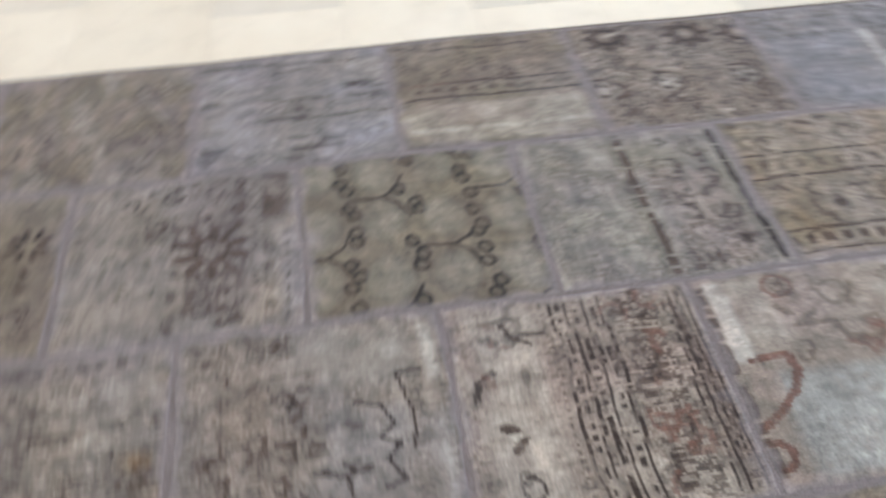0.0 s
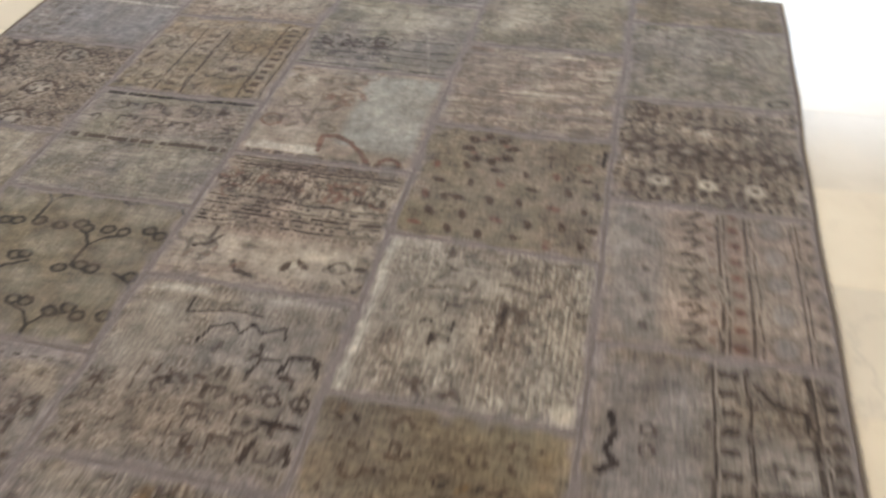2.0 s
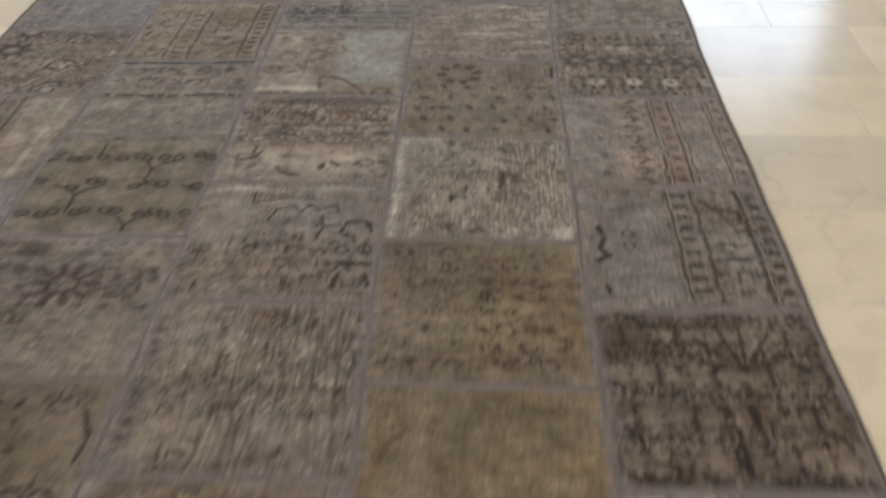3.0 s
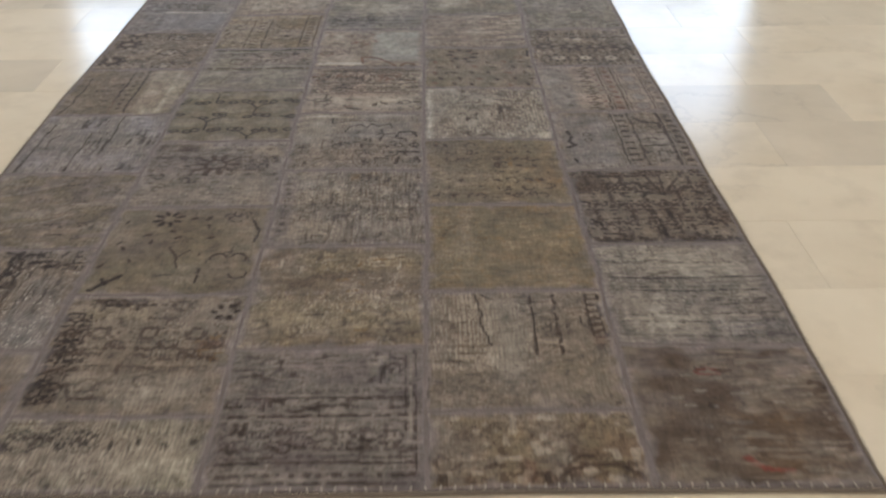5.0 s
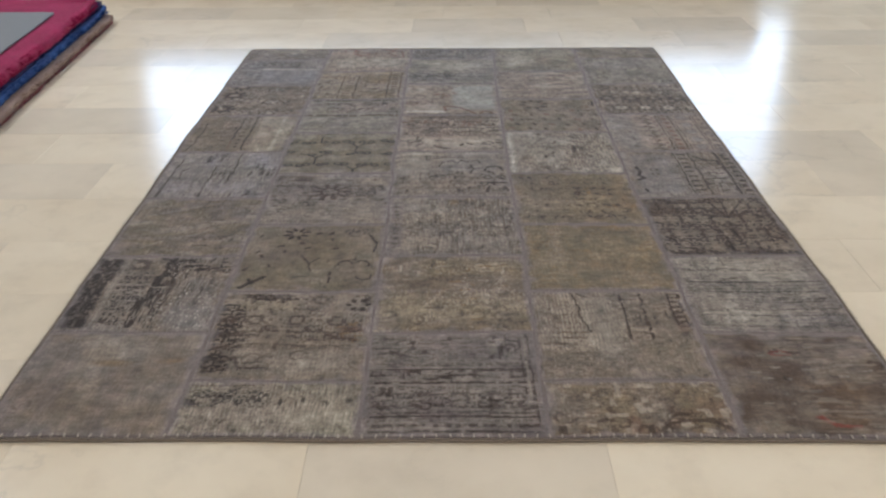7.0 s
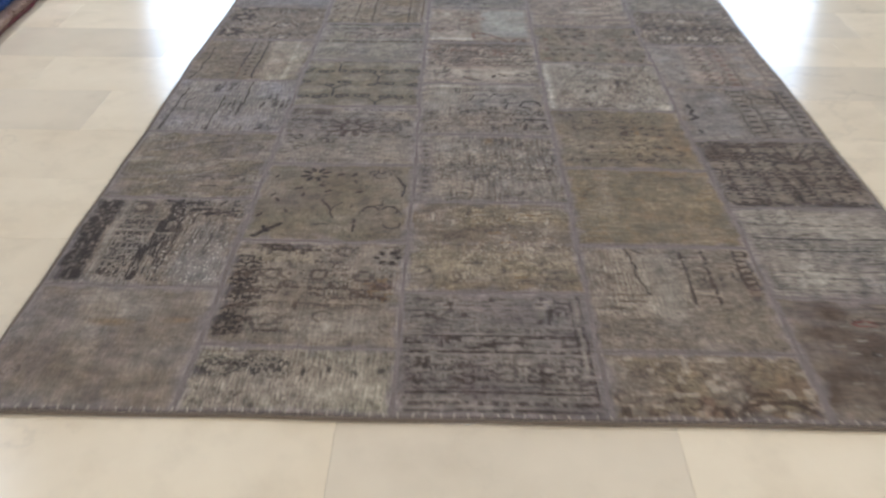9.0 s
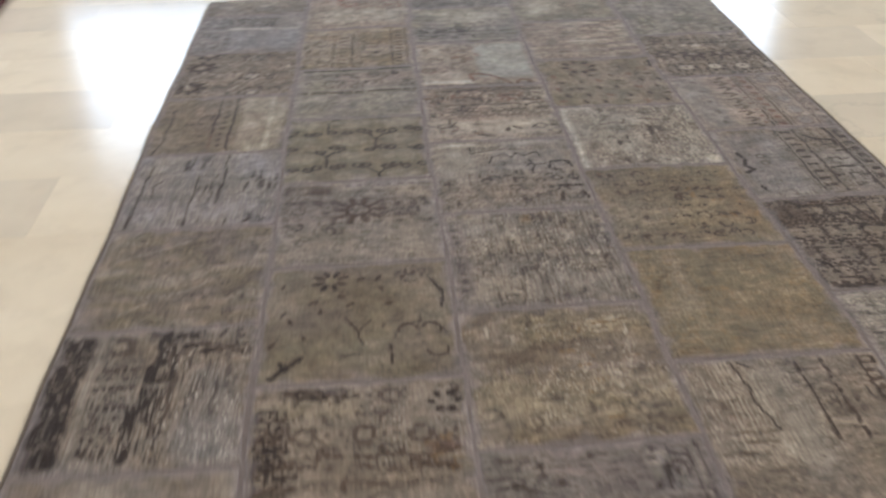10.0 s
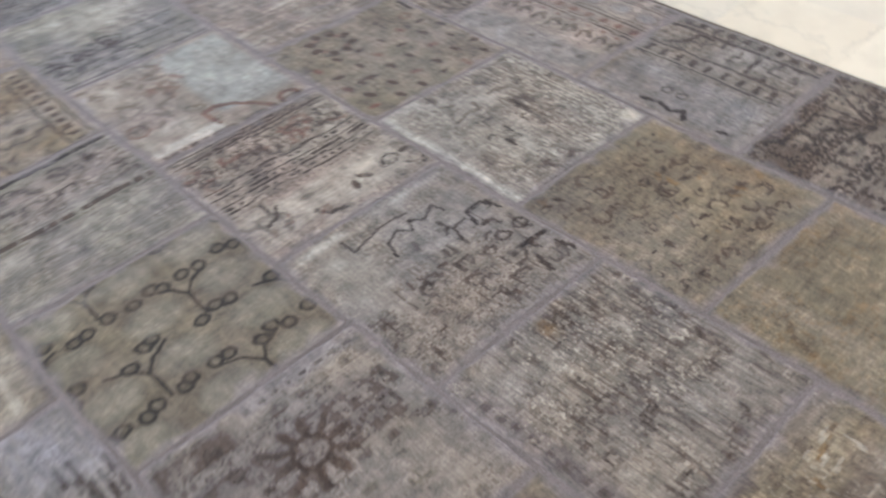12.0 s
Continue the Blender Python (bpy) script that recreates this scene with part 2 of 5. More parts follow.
class Patch:
    """One piece of the rug, knotted in yarn of many shades. u runs along x, v along y, in units of 0.4 m."""

    def __init__(self, nu, nv, seed, tall, first, second, ribs, knot=0.0125):
        self.seed, self.tall, self.ribs = seed, tall, ribs
        self.rng = np.random.default_rng(seed)
        self.shape, self.marked = (nv, nu), np.zeros((nv, nu))
        self.u, self.v = np.meshgrid(np.linspace(0, 1, nu), np.linspace(0, tall, nv))
        rim = np.minimum(np.minimum(self.u, 1 - self.u), np.minimum(self.v, tall - self.v))
        # cut edges are shaved and sewn over
        self.keep = np.clip(rim / (0.014 + 0.085 * self.cloud(14, 14, 73) ** 2), 0, 1)
        self.wear = np.clip(0.2 + 0.8 * self.cloud(26, 26, 7) + 0.5 * (self.cloud(70, 70, 8) - 0.5), 0.1, 1)
        self.knots = np.clip(0.85 + 0.5 * self.cloud(95, 95, 81), 0, 1) * np.clip(1.4 * self.wear + 0.45, 0.6, 1)
        blend = np.clip(2.0 * self.cloud(5, 5, 11) - 0.5, 0, 1)[..., None]
        self.rgb = YARN[first] * (1 - blend) + YARN[second] * blend
        # the pattern steps from knot to knot, with a hand-made wobble
        if knot:
            self.u, self.v = np.round(self.u / knot) * knot, np.round(self.v / knot) * knot
        self.u = self.u + 0.012 * (self.cloud(9, 9, 1) - 0.5) + 0.008 * (self.cloud(45, 45, 3) - 0.5)
        self.v = self.v + 0.012 * (self.cloud(9, 9, 2) - 0.5) + 0.008 * (self.cloud(45, 45, 4) - 0.5)

    def cloud(self, cu, cv, salt):
        return cloud_noise(self.shape, max(2, int(cu)), max(2, int(cv * self.tall)), self.seed * 13 + salt)

    def within(self, u0, u1, v0, v1, soft=0.02):
        return np.clip((self.u - u0) / soft, 0, 1) * np.clip((u1 - self.u) / soft, 0, 1) * np.clip((self.v - v0) / soft, 0, 1) * np.clip((v1 - self.v) / soft, 0, 1)

    def dye(self, yarn, mask, amount=1.0, worn=True):
        m = np.clip(mask, 0, 1) * amount * (self.knots if worn else 1.0)
        self.marked = np.maximum(self.marked, m)
        m = m[..., None]
        self.rgb = self.rgb * (1 - m) + YARN[yarn] * m
        return self

    def edge(self, dist, width, soft=0.006):
        return np.clip((width - dist) / soft + 0.5, 0, 1)

    def line(self, yarn, pts, width=0.014, amount=0.95):
        dist = np.full(self.shape, 9.0)
        for (ax, ay), (bx, by) in zip(pts, pts[1:]):
            dx, dy = bx - ax, by - ay
            t = np.clip(((self.u - ax) * dx + (self.v - ay) * dy) / (dx * dx + dy * dy + 1e-9), 0, 1)
            dist = np.minimum(dist, np.hypot(self.u - ax - t * dx, self.v - ay - t * dy))
        return self.dye(yarn, self.edge(dist, width / 2), amount)

    def arc(self, yarn, cx, cy, r, a0, a1, width=0.014, amount=0.95, squash=1.0):
        turn = [radians(a0 + (a1 - a0) * k / 10) for k in range(11)]
        return self.line(yarn, [(cx + r * math.cos(a), cy + squash * r * math.sin(a)) for a in turn], width, amount)

    def ring(self, yarn, cx, cy, r, width=0.014, amount=0.95, squash=1.0):
        return self.dye(yarn, self.edge(np.abs(np.hypot(self.u - cx, (self.v - cy) / squash) - r), width / 2), amount)

    def spot(self, yarn, cx, cy, rx, ry, turn=0.0, amount=0.95, soft=0.2):
        c, s = math.cos(radians(turn)), math.sin(radians(turn))
        p, q = (self.u - cx) * c + (self.v - cy) * s, (self.v - cy) * c - (self.u - cx) * s
        return self.dye(yarn, (1.0 - np.hypot(p / rx, q / ry)) / soft, amount)

    def area(self, yarn, u0, u1, v0, v1, amount=0.6, soft=0.03, ragged=0.5):
        """A field of another shade, with a ragged wear."""
        k = np.clip((self.cloud(12, 12, 17 + int(40 * u0 + 90 * v0)) - 0.15) / 0.3, 0, 1)
        return self.dye(yarn, self.within(u0, u1, v0, v1, soft) * (1 - ragged + ragged * k), amount)

    def bar(self, yarn, at, width=0.016, upright=True, lo=0.0, hi=1.0, amount=0.95, gaps=0.1, lean=0.0):
        a, b = (self.u, self.v) if upright else (self.v, self.u)
        m = self.edge(np.abs(a - at - lean * (b - lo)), width / 2) * np.clip((b - lo) / 0.02, 0, 1) * np.clip((hi - b) / 0.02, 0, 1)
        if gaps:
            k = self.cloud(4, 44, int(at * 100)) if upright else self.cloud(44, 4, int(at * 100))
            m = m * np.clip((k - gaps) / 0.12, 0, 1)
        return self.dye(yarn, m, amount)

    def dashes(self, yarn, at, pitch=0.06, length=0.5, width=0.03, upright=True, lo=0.0, hi=1.0, amount=0.9):
        a, b = (self.u, self.v) if upright else (self.v, self.u)
        return self.dye(yarn, self.edge(np.abs(a - at), width / 2) * ((b / pitch) % 1 < length) * (b > lo) * (b < hi), amount)

    def petals(self, yarn, cx, cy, r, count, width=0.022, amount=1.0, inner=0.35, turn=0.0):
        for k in range(count):
            a, rr = turn + 360 * k / count, r * (1 + inner) / 2
            self.spot(yarn, cx + rr * math.cos(radians(a)), cy + rr * math.sin(radians(a)), r * (1 - inner) / 2, width, a, amount, 0.35)
        return self

    def scatter(self, yarn, count, u0=0.04, u1=0.96, v0=0.04, v1=0.96, size=0.03, amount=0.9, kinds="slo", rows=0):
        """Small motifs: strokes, rings, curls, leaves, dots, brackets, in rows or loose."""
        r = self.rng
        for n in range(count):
            cx, cy = u0 + (u1 - u0) * r.random(), v0 + (v1 - v0) * r.random()
            if rows:
                cy = v0 + (v1 - v0) * ((n % rows) + 0.5) / rows + 0.2 * size * (r.random() - 0.5)
            s, a, k = size * (0.6 + 0.9 * r.random()), 360 * r.random(), kinds[r.integers(len(kinds))]
            am = amount * (0.6 + 0.4 * r.random())
            c, d, w = s * math.cos(radians(a)), s * math.sin(radians(a)), 0.4 * size + 0.006
            if k == "s":
                self.line(yarn, [(cx - c, cy - d), (cx + 0.4 * d, cy - 0.4 * c), (cx + c, cy + d)], w, am)
            elif k == "h":
                self.line(yarn, [(cx - s, cy), (cx + s, cy + 0.2 * s)], w, am)
            elif k == "w":
                self.line(yarn, [(cx, cy - s), (cx + 0.2 * s, cy + s)], w, am)
            elif k == "r":
                self.ring(yarn, cx, cy, 0.75 * s, 0.25 * size + 0.005, am, 0.85)
            elif k == "c":
                self.arc(yarn, cx, cy, s, a, a + 220, w * 0.85, am)
            elif k == "b":
                self.line(yarn, [(cx - s, cy - 0.6 * s), (cx - s, cy + 0.6 * s), (cx + 0.7 * s, cy + 0.6 * s), (cx + 0.7 * s, cy)], w * 0.85, am)
            elif k == "l":
                self.spot(yarn, cx, cy, s, 0.4 * s, a, am, 0.4)
            else:
                self.spot(yarn, cx, cy, 0.5 * s, 0.42 * s, a, am, 0.5)
        return self

    def mottle(self, yarn, cells=10, level=0.55, amount=0.4, stretch=1.0, u0=-1, u1=2, v0=-1, v1=2, soft=0.2):
        """Uneven patches of a shade; stretch above 1 draws them out along u, below 1 along v."""
        k = self.cloud(cells / stretch, cells * stretch, cells * 3 + len(yarn) * 7 + ord(yarn[0]))
        return self.dye(yarn, np.clip((k - level) / soft, 0, 1) * self.within(u0, u1, v0, v1, 0.04), amount)

    def ribbed(self, yarn, u0=0.0, u1=1.0, v0=0.0, v1=1.0, pitch=0.026, amount=0.6, gaps=0.3):
        """Bare warp threads in upright rows, broken where the pile still stands."""
        m = (((self.u - u0) / pitch) % 1 < 0.5) * self.within(u0, u1, v0, v1)
        return self.dye(yarn, m * np.clip((self.cloud(40, 16, 55) * 0.6 + self.cloud(8, 6, 56) * 0.4 - gaps) / 0.2, 0, 1), amount)

    def old(self, yarn, cell=0.17, fill=0.36, amount=0.6, zone=0.4, u0=-1, u1=2, v0=-1, v1=2, steps=9, tall=1.0):
        """What is left of an all-over pattern: a small mirrored figure in knots, repeated, and worn away in places."""
        r = np.random.default_rng(self.seed * 7 + int(1000 * cell) + len(yarn))
        figure = r.random((steps, steps))
        figure = 0.5 * figure + 0.25 * np.roll(figure, 1, 0) + 0.25 * np.roll(figure, 1, 1)
        figure = figure > np.quantile(figure, 1 - fill)
        pu, pv = self.u / cell, self.v / (cell * tall)
        pu = pu + 0.5 * (np.floor(pv).astype(int) % 2)
        fu, fv = np.abs(2 * (pu % 1) - 1), np.abs(2 * (pv % 1) - 1)
        iu, iv = np.minimum((fu * steps).astype(int), steps - 1), np.minimum((fv * steps).astype(int), steps - 1)
        worn = np.clip((self.cloud(5, 5, 91) * 0.55 + self.cloud(22, 22, 92) * 0.45 - zone + 0.09) / 0.12, 0, 1)
        return self.dye(yarn, figure[iv, iu] * worn * self.within(u0, u1, v0, v1, 0.03), amount)

    def flecks(self, yarn, level=0.74, amount=0.8, u0=-1, u1=2, v0=-1, v1=2):
        """Single bare knots."""
        k = self.cloud(60, 110, 71) if self.ribs == "h" else self.cloud(110, 60, 71)
        zone = np.clip(2.2 * self.cloud(5, 5, 72) - 0.6, 0, 1)
        return self.dye(yarn, np.clip((k - level) / 0.08, 0, 1) * zone * self.within(u0, u1, v0, v1, 0.04), amount)

    def bands(self, dark, light, count=9, amount=0.35, upright=False):
        """Wear in soft bands along the weft or the warp."""
        k = 0.6 * self.cloud(count, 2.2, 31) + 0.4 * self.cloud(3 * count, 7, 32) if upright else 0.6 * self.cloud(2.2, count, 31) + 0.4 * self.cloud(7, 3 * count, 32)
        ground = 1 - 0.85 * self.marked
        return self.dye(dark, ground * np.clip((k - 0.54) / 0.18, 0, 1), min(1.0, 1.35 * amount), False).dye(light, ground * np.clip((0.46 - k) / 0.18, 0, 1), min(1.0, 1.35 * amount), False)

    def colours(self):
        # no two knots take the dye alike
        table = np.random.default_rng(self.seed + 500).normal(0.0, 1.0, (90, 90))
        knot = table[(self.v / 0.0125).astype(int) % 90, (self.u / 0.0125).astype(int) % 90]
        self.rgb = self.rgb * np.clip(1.0 + (0.03 + 0.11 * self.cloud(6, 6, 33)) * knot, 0.4, 1.7)[..., None]
        return np.concatenate([self.rgb, self.keep[..., None]], -1)


# ---- column 0, from the front ----
def piece_00(p):
    p.bands("mauve", "greige", 5, 0.4, True).bands("brown", "stone", 5, 0.25).area("greige", 0.3, 0.45, 0.4, 1, 0.35, 0.08).area("greige", 0.62, 0.85, 0.42, 0.75, 0.3, 0.1)
    p.spot("ochre", 0.5, 0.68, 0.16, 0.05, 0, 0.7, 0.9).spot("ochre", 0.87, 0.7, 0.12, 0.045, 0, 0.65, 0.9).area("brown", 0.7, 1, 0, 0.35, 0.35, 0.15).bar("mauve", 0.42, 0.02, False, 0.1, 1, 0.4, 0.35)
    p.scatter("umber", 4, 0.06, 0.2, 0.2, 0.3, 0.03, 0.7, "ol").old("brown", 0.3, 0.3, 0.22, 0.5)
def piece_01(p):
    p.area("steel", 0.64, 1, 0, 0.72, 0.4, 0.08).area("grey", 0.2, 0.46, 0.1, 0.8, 0.4).area("black", -0.05, 0.18, 0.02, 0.99, 0.6, 0.03, 0.75).old("black", 0.2, 0.55, 0.95, 0.25, -1, 0.19, 0.02, 0.99).mottle("black", 26, 0.45, 0.85, 0.4, -1, 0.19, 0.02, 0.99)
    p.bar("stone", 0.21, 0.018, True, 0, 0.95, 0.8, 0.2).old("black", 0.14, 0.45, 0.9, 0.22, 0.23, 0.46, 0.06, 0.78).area("black", 0.22, 0.4, 0.8, 0.98, 0.75, 0.03, 0.9).spot("greige", 0.3, 0.88, 0.04, 0.04, 0, 0.7)
    p.line("black", [(0.47, 0.98), (0.53, 0.98), (0.53, 0.72), (0.5, 0.7), (0.5, 0.42), (0.46, 0.4), (0.46, 0.08)], 0.06).mottle("black", 30, 0.4, 0.95, 0.4, 0.48, 0.64, 0.1, 0.98).bar("black", 0.57, 0.014, True, 0.15, 0.85, 0.9, 0.25).bar("black", 0.61, 0.012, True, 0.2, 0.7, 0.8, 0.3)
    p.line("stone", [(0.2, 0.6), (0.46, 0.6), (0.5, 0.56), (0.66, 0.56)], 0.014, 0.7).scatter("black", 20, 0.62, 0.97, 0.74, 0.97, 0.042, 1.0, "hlcb").mottle("ink", 30, 0.5, 0.7, 0.35, 0.55, 0.9, 0.3, 0.9).scatter("ink", 12, 0.2, 0.66, 0.02, 0.12, 0.035, 0.9, "lo")
    p.ribbed("stone", 0.2, 0.66, 0.02, 0.55, 0.024, 0.5, 0.42).flecks("white", 0.76, 0.7, 0.5, 1, 0, 0.95)
def piece_02(p):
    p.bands("mauve", "stone", 7, 0.5).area("mauve", 0.5, 0.98, 0.5, 0.95, 0.6, 0.12).area("straw", 0, 0.6, 0.05, 0.4, 0.25, 0.15).bar("umber", 0.3, 0.03, False, 0, 0.8, 0.3, 0.4)
    p.line("stone", [(0.22, 0.14), (0.4, 0.27), (0.6, 0.36), (0.72, 0.47)], 0.014, 0.7).line("stone", [(0.1, 0.68), (0.3, 0.76), (0.5, 0.86)], 0.022, 0.6).line("stone", [(0.42, 0.5), (0.6, 0.58), (0.8, 0.54)], 0.014, 0.5)
    p.scatter("ink", 9, 0.6, 0.95, 0.1, 0.34, 0.035, 0.8, "hlb").scatter("ink", 6, 0.5, 0.95, 0.55, 0.9, 0.04, 0.6, "hs").old("umber", 0.24, 0.3, 0.35, 0.5)
def piece_03(p):
    p.area("steel", 0, 1, 0.3, 1, 0.35, 0.2).ribbed("stone", 0.0, 1.0, 0, 1, 0.026, 0.6, 0.3).area("mauve", 0, 0.35, 0.1, 0.8, 0.3, 0.1)
    p.bar("ink", 0.06, 0.018, True, 0.0, 0.85, 1.0, 0.06, 0.05).bar("ink", 0.42, 0.016, True, 0.02, 0.68, 1.0, 0.06, 0.04).bar("ink", 0.6, 0.016, True, 0.28, 1.0, 1.0, 0.06, 0.03).line("ink", [(0.17, 0.4), (0.15, 0.55), (0.2, 0.62)], 0.014)
    p.scatter("ink", 16, 0.44, 0.6, 0.3, 0.7, 0.032, 0.9, "wl").scatter("ink", 12, 0.3, 0.52, 0.8, 0.98, 0.035, 0.85, "w").scatter("ink", 16, 0.76, 0.99, 0.48, 0.7, 0.04, 0.8, "w").scatter("ink", 16, 0.14, 0.95, 0.02, 0.12, 0.035, 0.85, "wl").bands("navy", "lilac", 6, 0.25)
def piece_04(p):
    p.area("cream", 0.62, 0.99, 0, 1, 0.5, 0.04).area("pink", 0.62, 0.85, 0.2, 0.7, 0.5, 0.06).bar("cream", 0.86, 0.035, True, 0.05, 0.98, 0.6, 0.15).old("umber", 0.2, 0.34, 0.6, 0.42, 0.14, 0.45)
    p.line("ink", [(0.05, 0.0), (0.1, 0.22), (0.12, 0.6), (0.1, 0.8)], 0.016).bar("ink", 0.45, 0.018, True, 0.3, 1, 1, 0.05).bar("rust", 0.45, 0.018, True, 0, 0.32, 1, 0.1).bar("ink", 0.58, 0.018, True, 0, 1, 1, 0.05)
    p.dashes("umber", 0.515, 0.1, 0.4, 0.045, True, 0.05, 0.95, 0.85).scatter("umber", 9, 0.24, 0.44, 0.55, 0.9, 0.03, 0.9, "olh").bands("brown", "greige", 6, 0.3)
def piece_05(p):
    p.old("umber", 0.22, 0.42, 0.75, 0.3).bands("brown", "greige", 6, 0.35)
    for cx, cy in ((0.14, 0.22), (0.16, 0.68), (0.2, 0.98)):
        p.spot("brown", cx, cy, 0.13, 0.13, 0, 0.7, 0.4).ring("ink", cx, cy, 0.075, 0.034, 1.0).spot("greige", cx, cy, 0.035, 0.03, 0, 0.8).petals("ink", cx, cy, 0.15, 8, 0.026, 0.9, 0.6)
    for cx, cy in ((0.62, 0.4), (0.62, 0.82), (0.66, 0.06)):
        p.spot("stone", cx, cy, 0.1, 0.11, 0, 0.7, 0.5).arc("umber", cx, cy, 0.1, 20, 200, 0.026).arc("umber", cx, cy, 0.06, 190, 360, 0.02).petals("umber", cx, cy, 0.08, 5, 0.02, 0.8, 0.3)
    p.scatter("ink", 34, size=0.036, kinds="sclo").scatter("cream", 14, size=0.03, amount=0.7, kinds="lo")
def piece_06(p):
    p.area("steel", 0.25, 1, 0.02, 0.58, 0.7, 0.06).area("grey", 0.45, 1, 0.66, 1, 0.5, 0.1).line("white", [(0.3, 0.63), (0.6, 0.6), (0.97, 0.6)], 0.04, 0.6).old("ink", 0.2, 0.4, 0.75, 0.33, 0, 0.75, 0.64, 1)
    p.old("umber", 0.2, 0.4, 0.6, 0.35, 0, 0.35, 0, 0.6).scatter("ink", 18, 0, 0.8, 0.66, 0.98, 0.04, 0.75, "scl").bands("mauve", "lilac", 8, 0.25)
def piece_07(p): p.old("umber", 0.18, 0.36, 0.55, 0.38).area("sage", 0.2, 1, 0.25, 0.5, 0.5, 0.08).scatter("ink", 16, 0, 1, 0, 0.3, 0.035, 0.7, "sclo").bands("brown", "stone", 5, 0.3)


# ---- column 1 ----
def piece_10(p):
    p.ribbed("cream", 0, 1, 0, 0.5, 0.03, 0.32, 0.3).area("cream", 0.5, 1, 0.02, 0.3, 0.35, 0.1).bar("umber", 0.46, 0.016, False, 0, 0.6, 0.7, 0.3).old("vine", 0.13, 0.45, 0.85, 0.3, 0, 0.5, 0.24, 0.44)
    for k in range(8): p.spot("vine", 0.06 + 0.125 * k, 0.3 + 0.03 * (k % 2), 0.02, 0.035, 10, 0.85, 0.5).spot("moss", 0.1 + 0.12 * k, 0.06, 0.02, 0.03, 0, 0.6, 0.5)
    p.scatter("black", 14, 0.02, 0.42, 0.26, 0.42, 0.035, 0.9, "lho").scatter("umber", 12, 0.02, 0.5, 0.04, 0.16, 0.032, 0.7, "lo").flecks("cream", 0.72, 0.5)
def piece_11(p):
    p.area("straw", 0.1, 0.55, 0.75, 0.92, 0.45, 0.05).area("stone", 0.15, 0.95, 0.02, 0.34, 0.4, 0.08).ribbed("stone", 0.5, 1, 0.45, 1, 0.026, 0.45, 0.4)
    p.area("brown", 0.0, 0.18, 0.12, 0.8, 0.45, 0.03, 0.9).old("black", 0.18, 0.5, 0.95, 0.3, 0, 0.2, 0.06, 0.84).scatter("black", 14, 0, 0.26, 0.1, 0.8, 0.04, 0.95, "lhb").old("umber", 0.16, 0.35, 0.85, 0.3, 0, 0.24, 0.3, 0.8, 8).area("rust", 0.78, 1, 0.5, 0.62, 0.6, 0.05, 0.9)
    p.old("umber", 0.26, 0.36, 0.75, 0.4, 0.2, 1, 0.4, 0.98).bar("ink", 0.96, 0.03, False, 0.12, 0.45, 0.9, 0.3).scatter("ink", 12, 0.18, 0.5, 0.84, 0.97, 0.035, 0.9, "hlb").petals("ink", 0.9, 0.84, 0.09, 6, 0.022)
    p.bar("umber", 0.37, 0.018, False, 0.2, 1, 0.6, 0.3).scatter("ink", 9, 0.02, 0.36, 0.06, 0.2, 0.045, 0.95, "lh").scatter("umber", 18, 0.25, 0.95, 0.12, 0.62, 0.036, 0.8, "scb").scatter("ochre", 8, 0.7, 0.98, 0.4, 0.62, 0.03, 0.8, "lc")
def piece_12(p):
    p.bands("brown", "sage", 5, 0.3).area("greige", 0.55, 0.98, 0.05, 0.6, 0.25, 0.15).petals("black", 0.33, 0.86, 0.11, 8, 0.019, 1.0, 0.22, 20).spot("olive", 0.33, 0.86, 0.02, 0.02)
    for cx, cy, a in ((0.1, 0.56, 60), (0.14, 0.5, 120), (0.26, 0.66, 30), (0.4, 0.7, 150), (0.3, 0.58, 80), (0.45, 0.62, 40), (0.62, 0.76, 100), (0.6, 0.86, 60), (0.05, 0.3, 40), (0.22, 0.36, 110), (0.66, 0.62, 20), (0.5, 0.86, 15), (0.08, 0.82, 70)):
        p.spot("ink", cx, cy, 0.036, 0.015, a, 0.95, 0.4)
    p.line("black", [(0.06, 0.04), (0.12, 0.1), (0.2, 0.19)], 0.034).line("black", [(0.11, 0.16), (0.14, 0.1)], 0.026).line("ink", [(0.43, 0.5), (0.5, 0.38), (0.52, 0.28)], 0.016).line("ink", [(0.5, 0.38), (0.56, 0.48)], 0.014).line("ink", [(0.4, 0.18), (0.44, 0.2), (0.5, 0.2)], 0.016)
    p.arc("ink", 0.82, 0.3, 0.14, 0, 180, 0.011, 0.75).line("ink", [(0.66, 0.28), (0.66, 0.12)], 0.013).arc("ink", 0.76, 0.38, 0.05, 0, 200, 0.014).arc("ink", 0.88, 0.38, 0.05, -40, 160, 0.014).arc("ink", 0.9, 0.2, 0.05, 180, 380, 0.014).line("ink", [(0.82, 0.44), (0.82, 0.5)], 0.014)
    p.line("black", [(0.94, 0.56), (0.95, 0.7), (0.88, 0.86)], 0.02).scatter("ink", 9, 0.72, 0.9, 0.84, 0.97, 0.03, 0.9, "lc").scatter("umber", 10, 0.05, 0.95, 0.05, 0.5, 0.025, 0.8, "lo").old("umber", 0.26, 0.25, 0.25, 0.5)
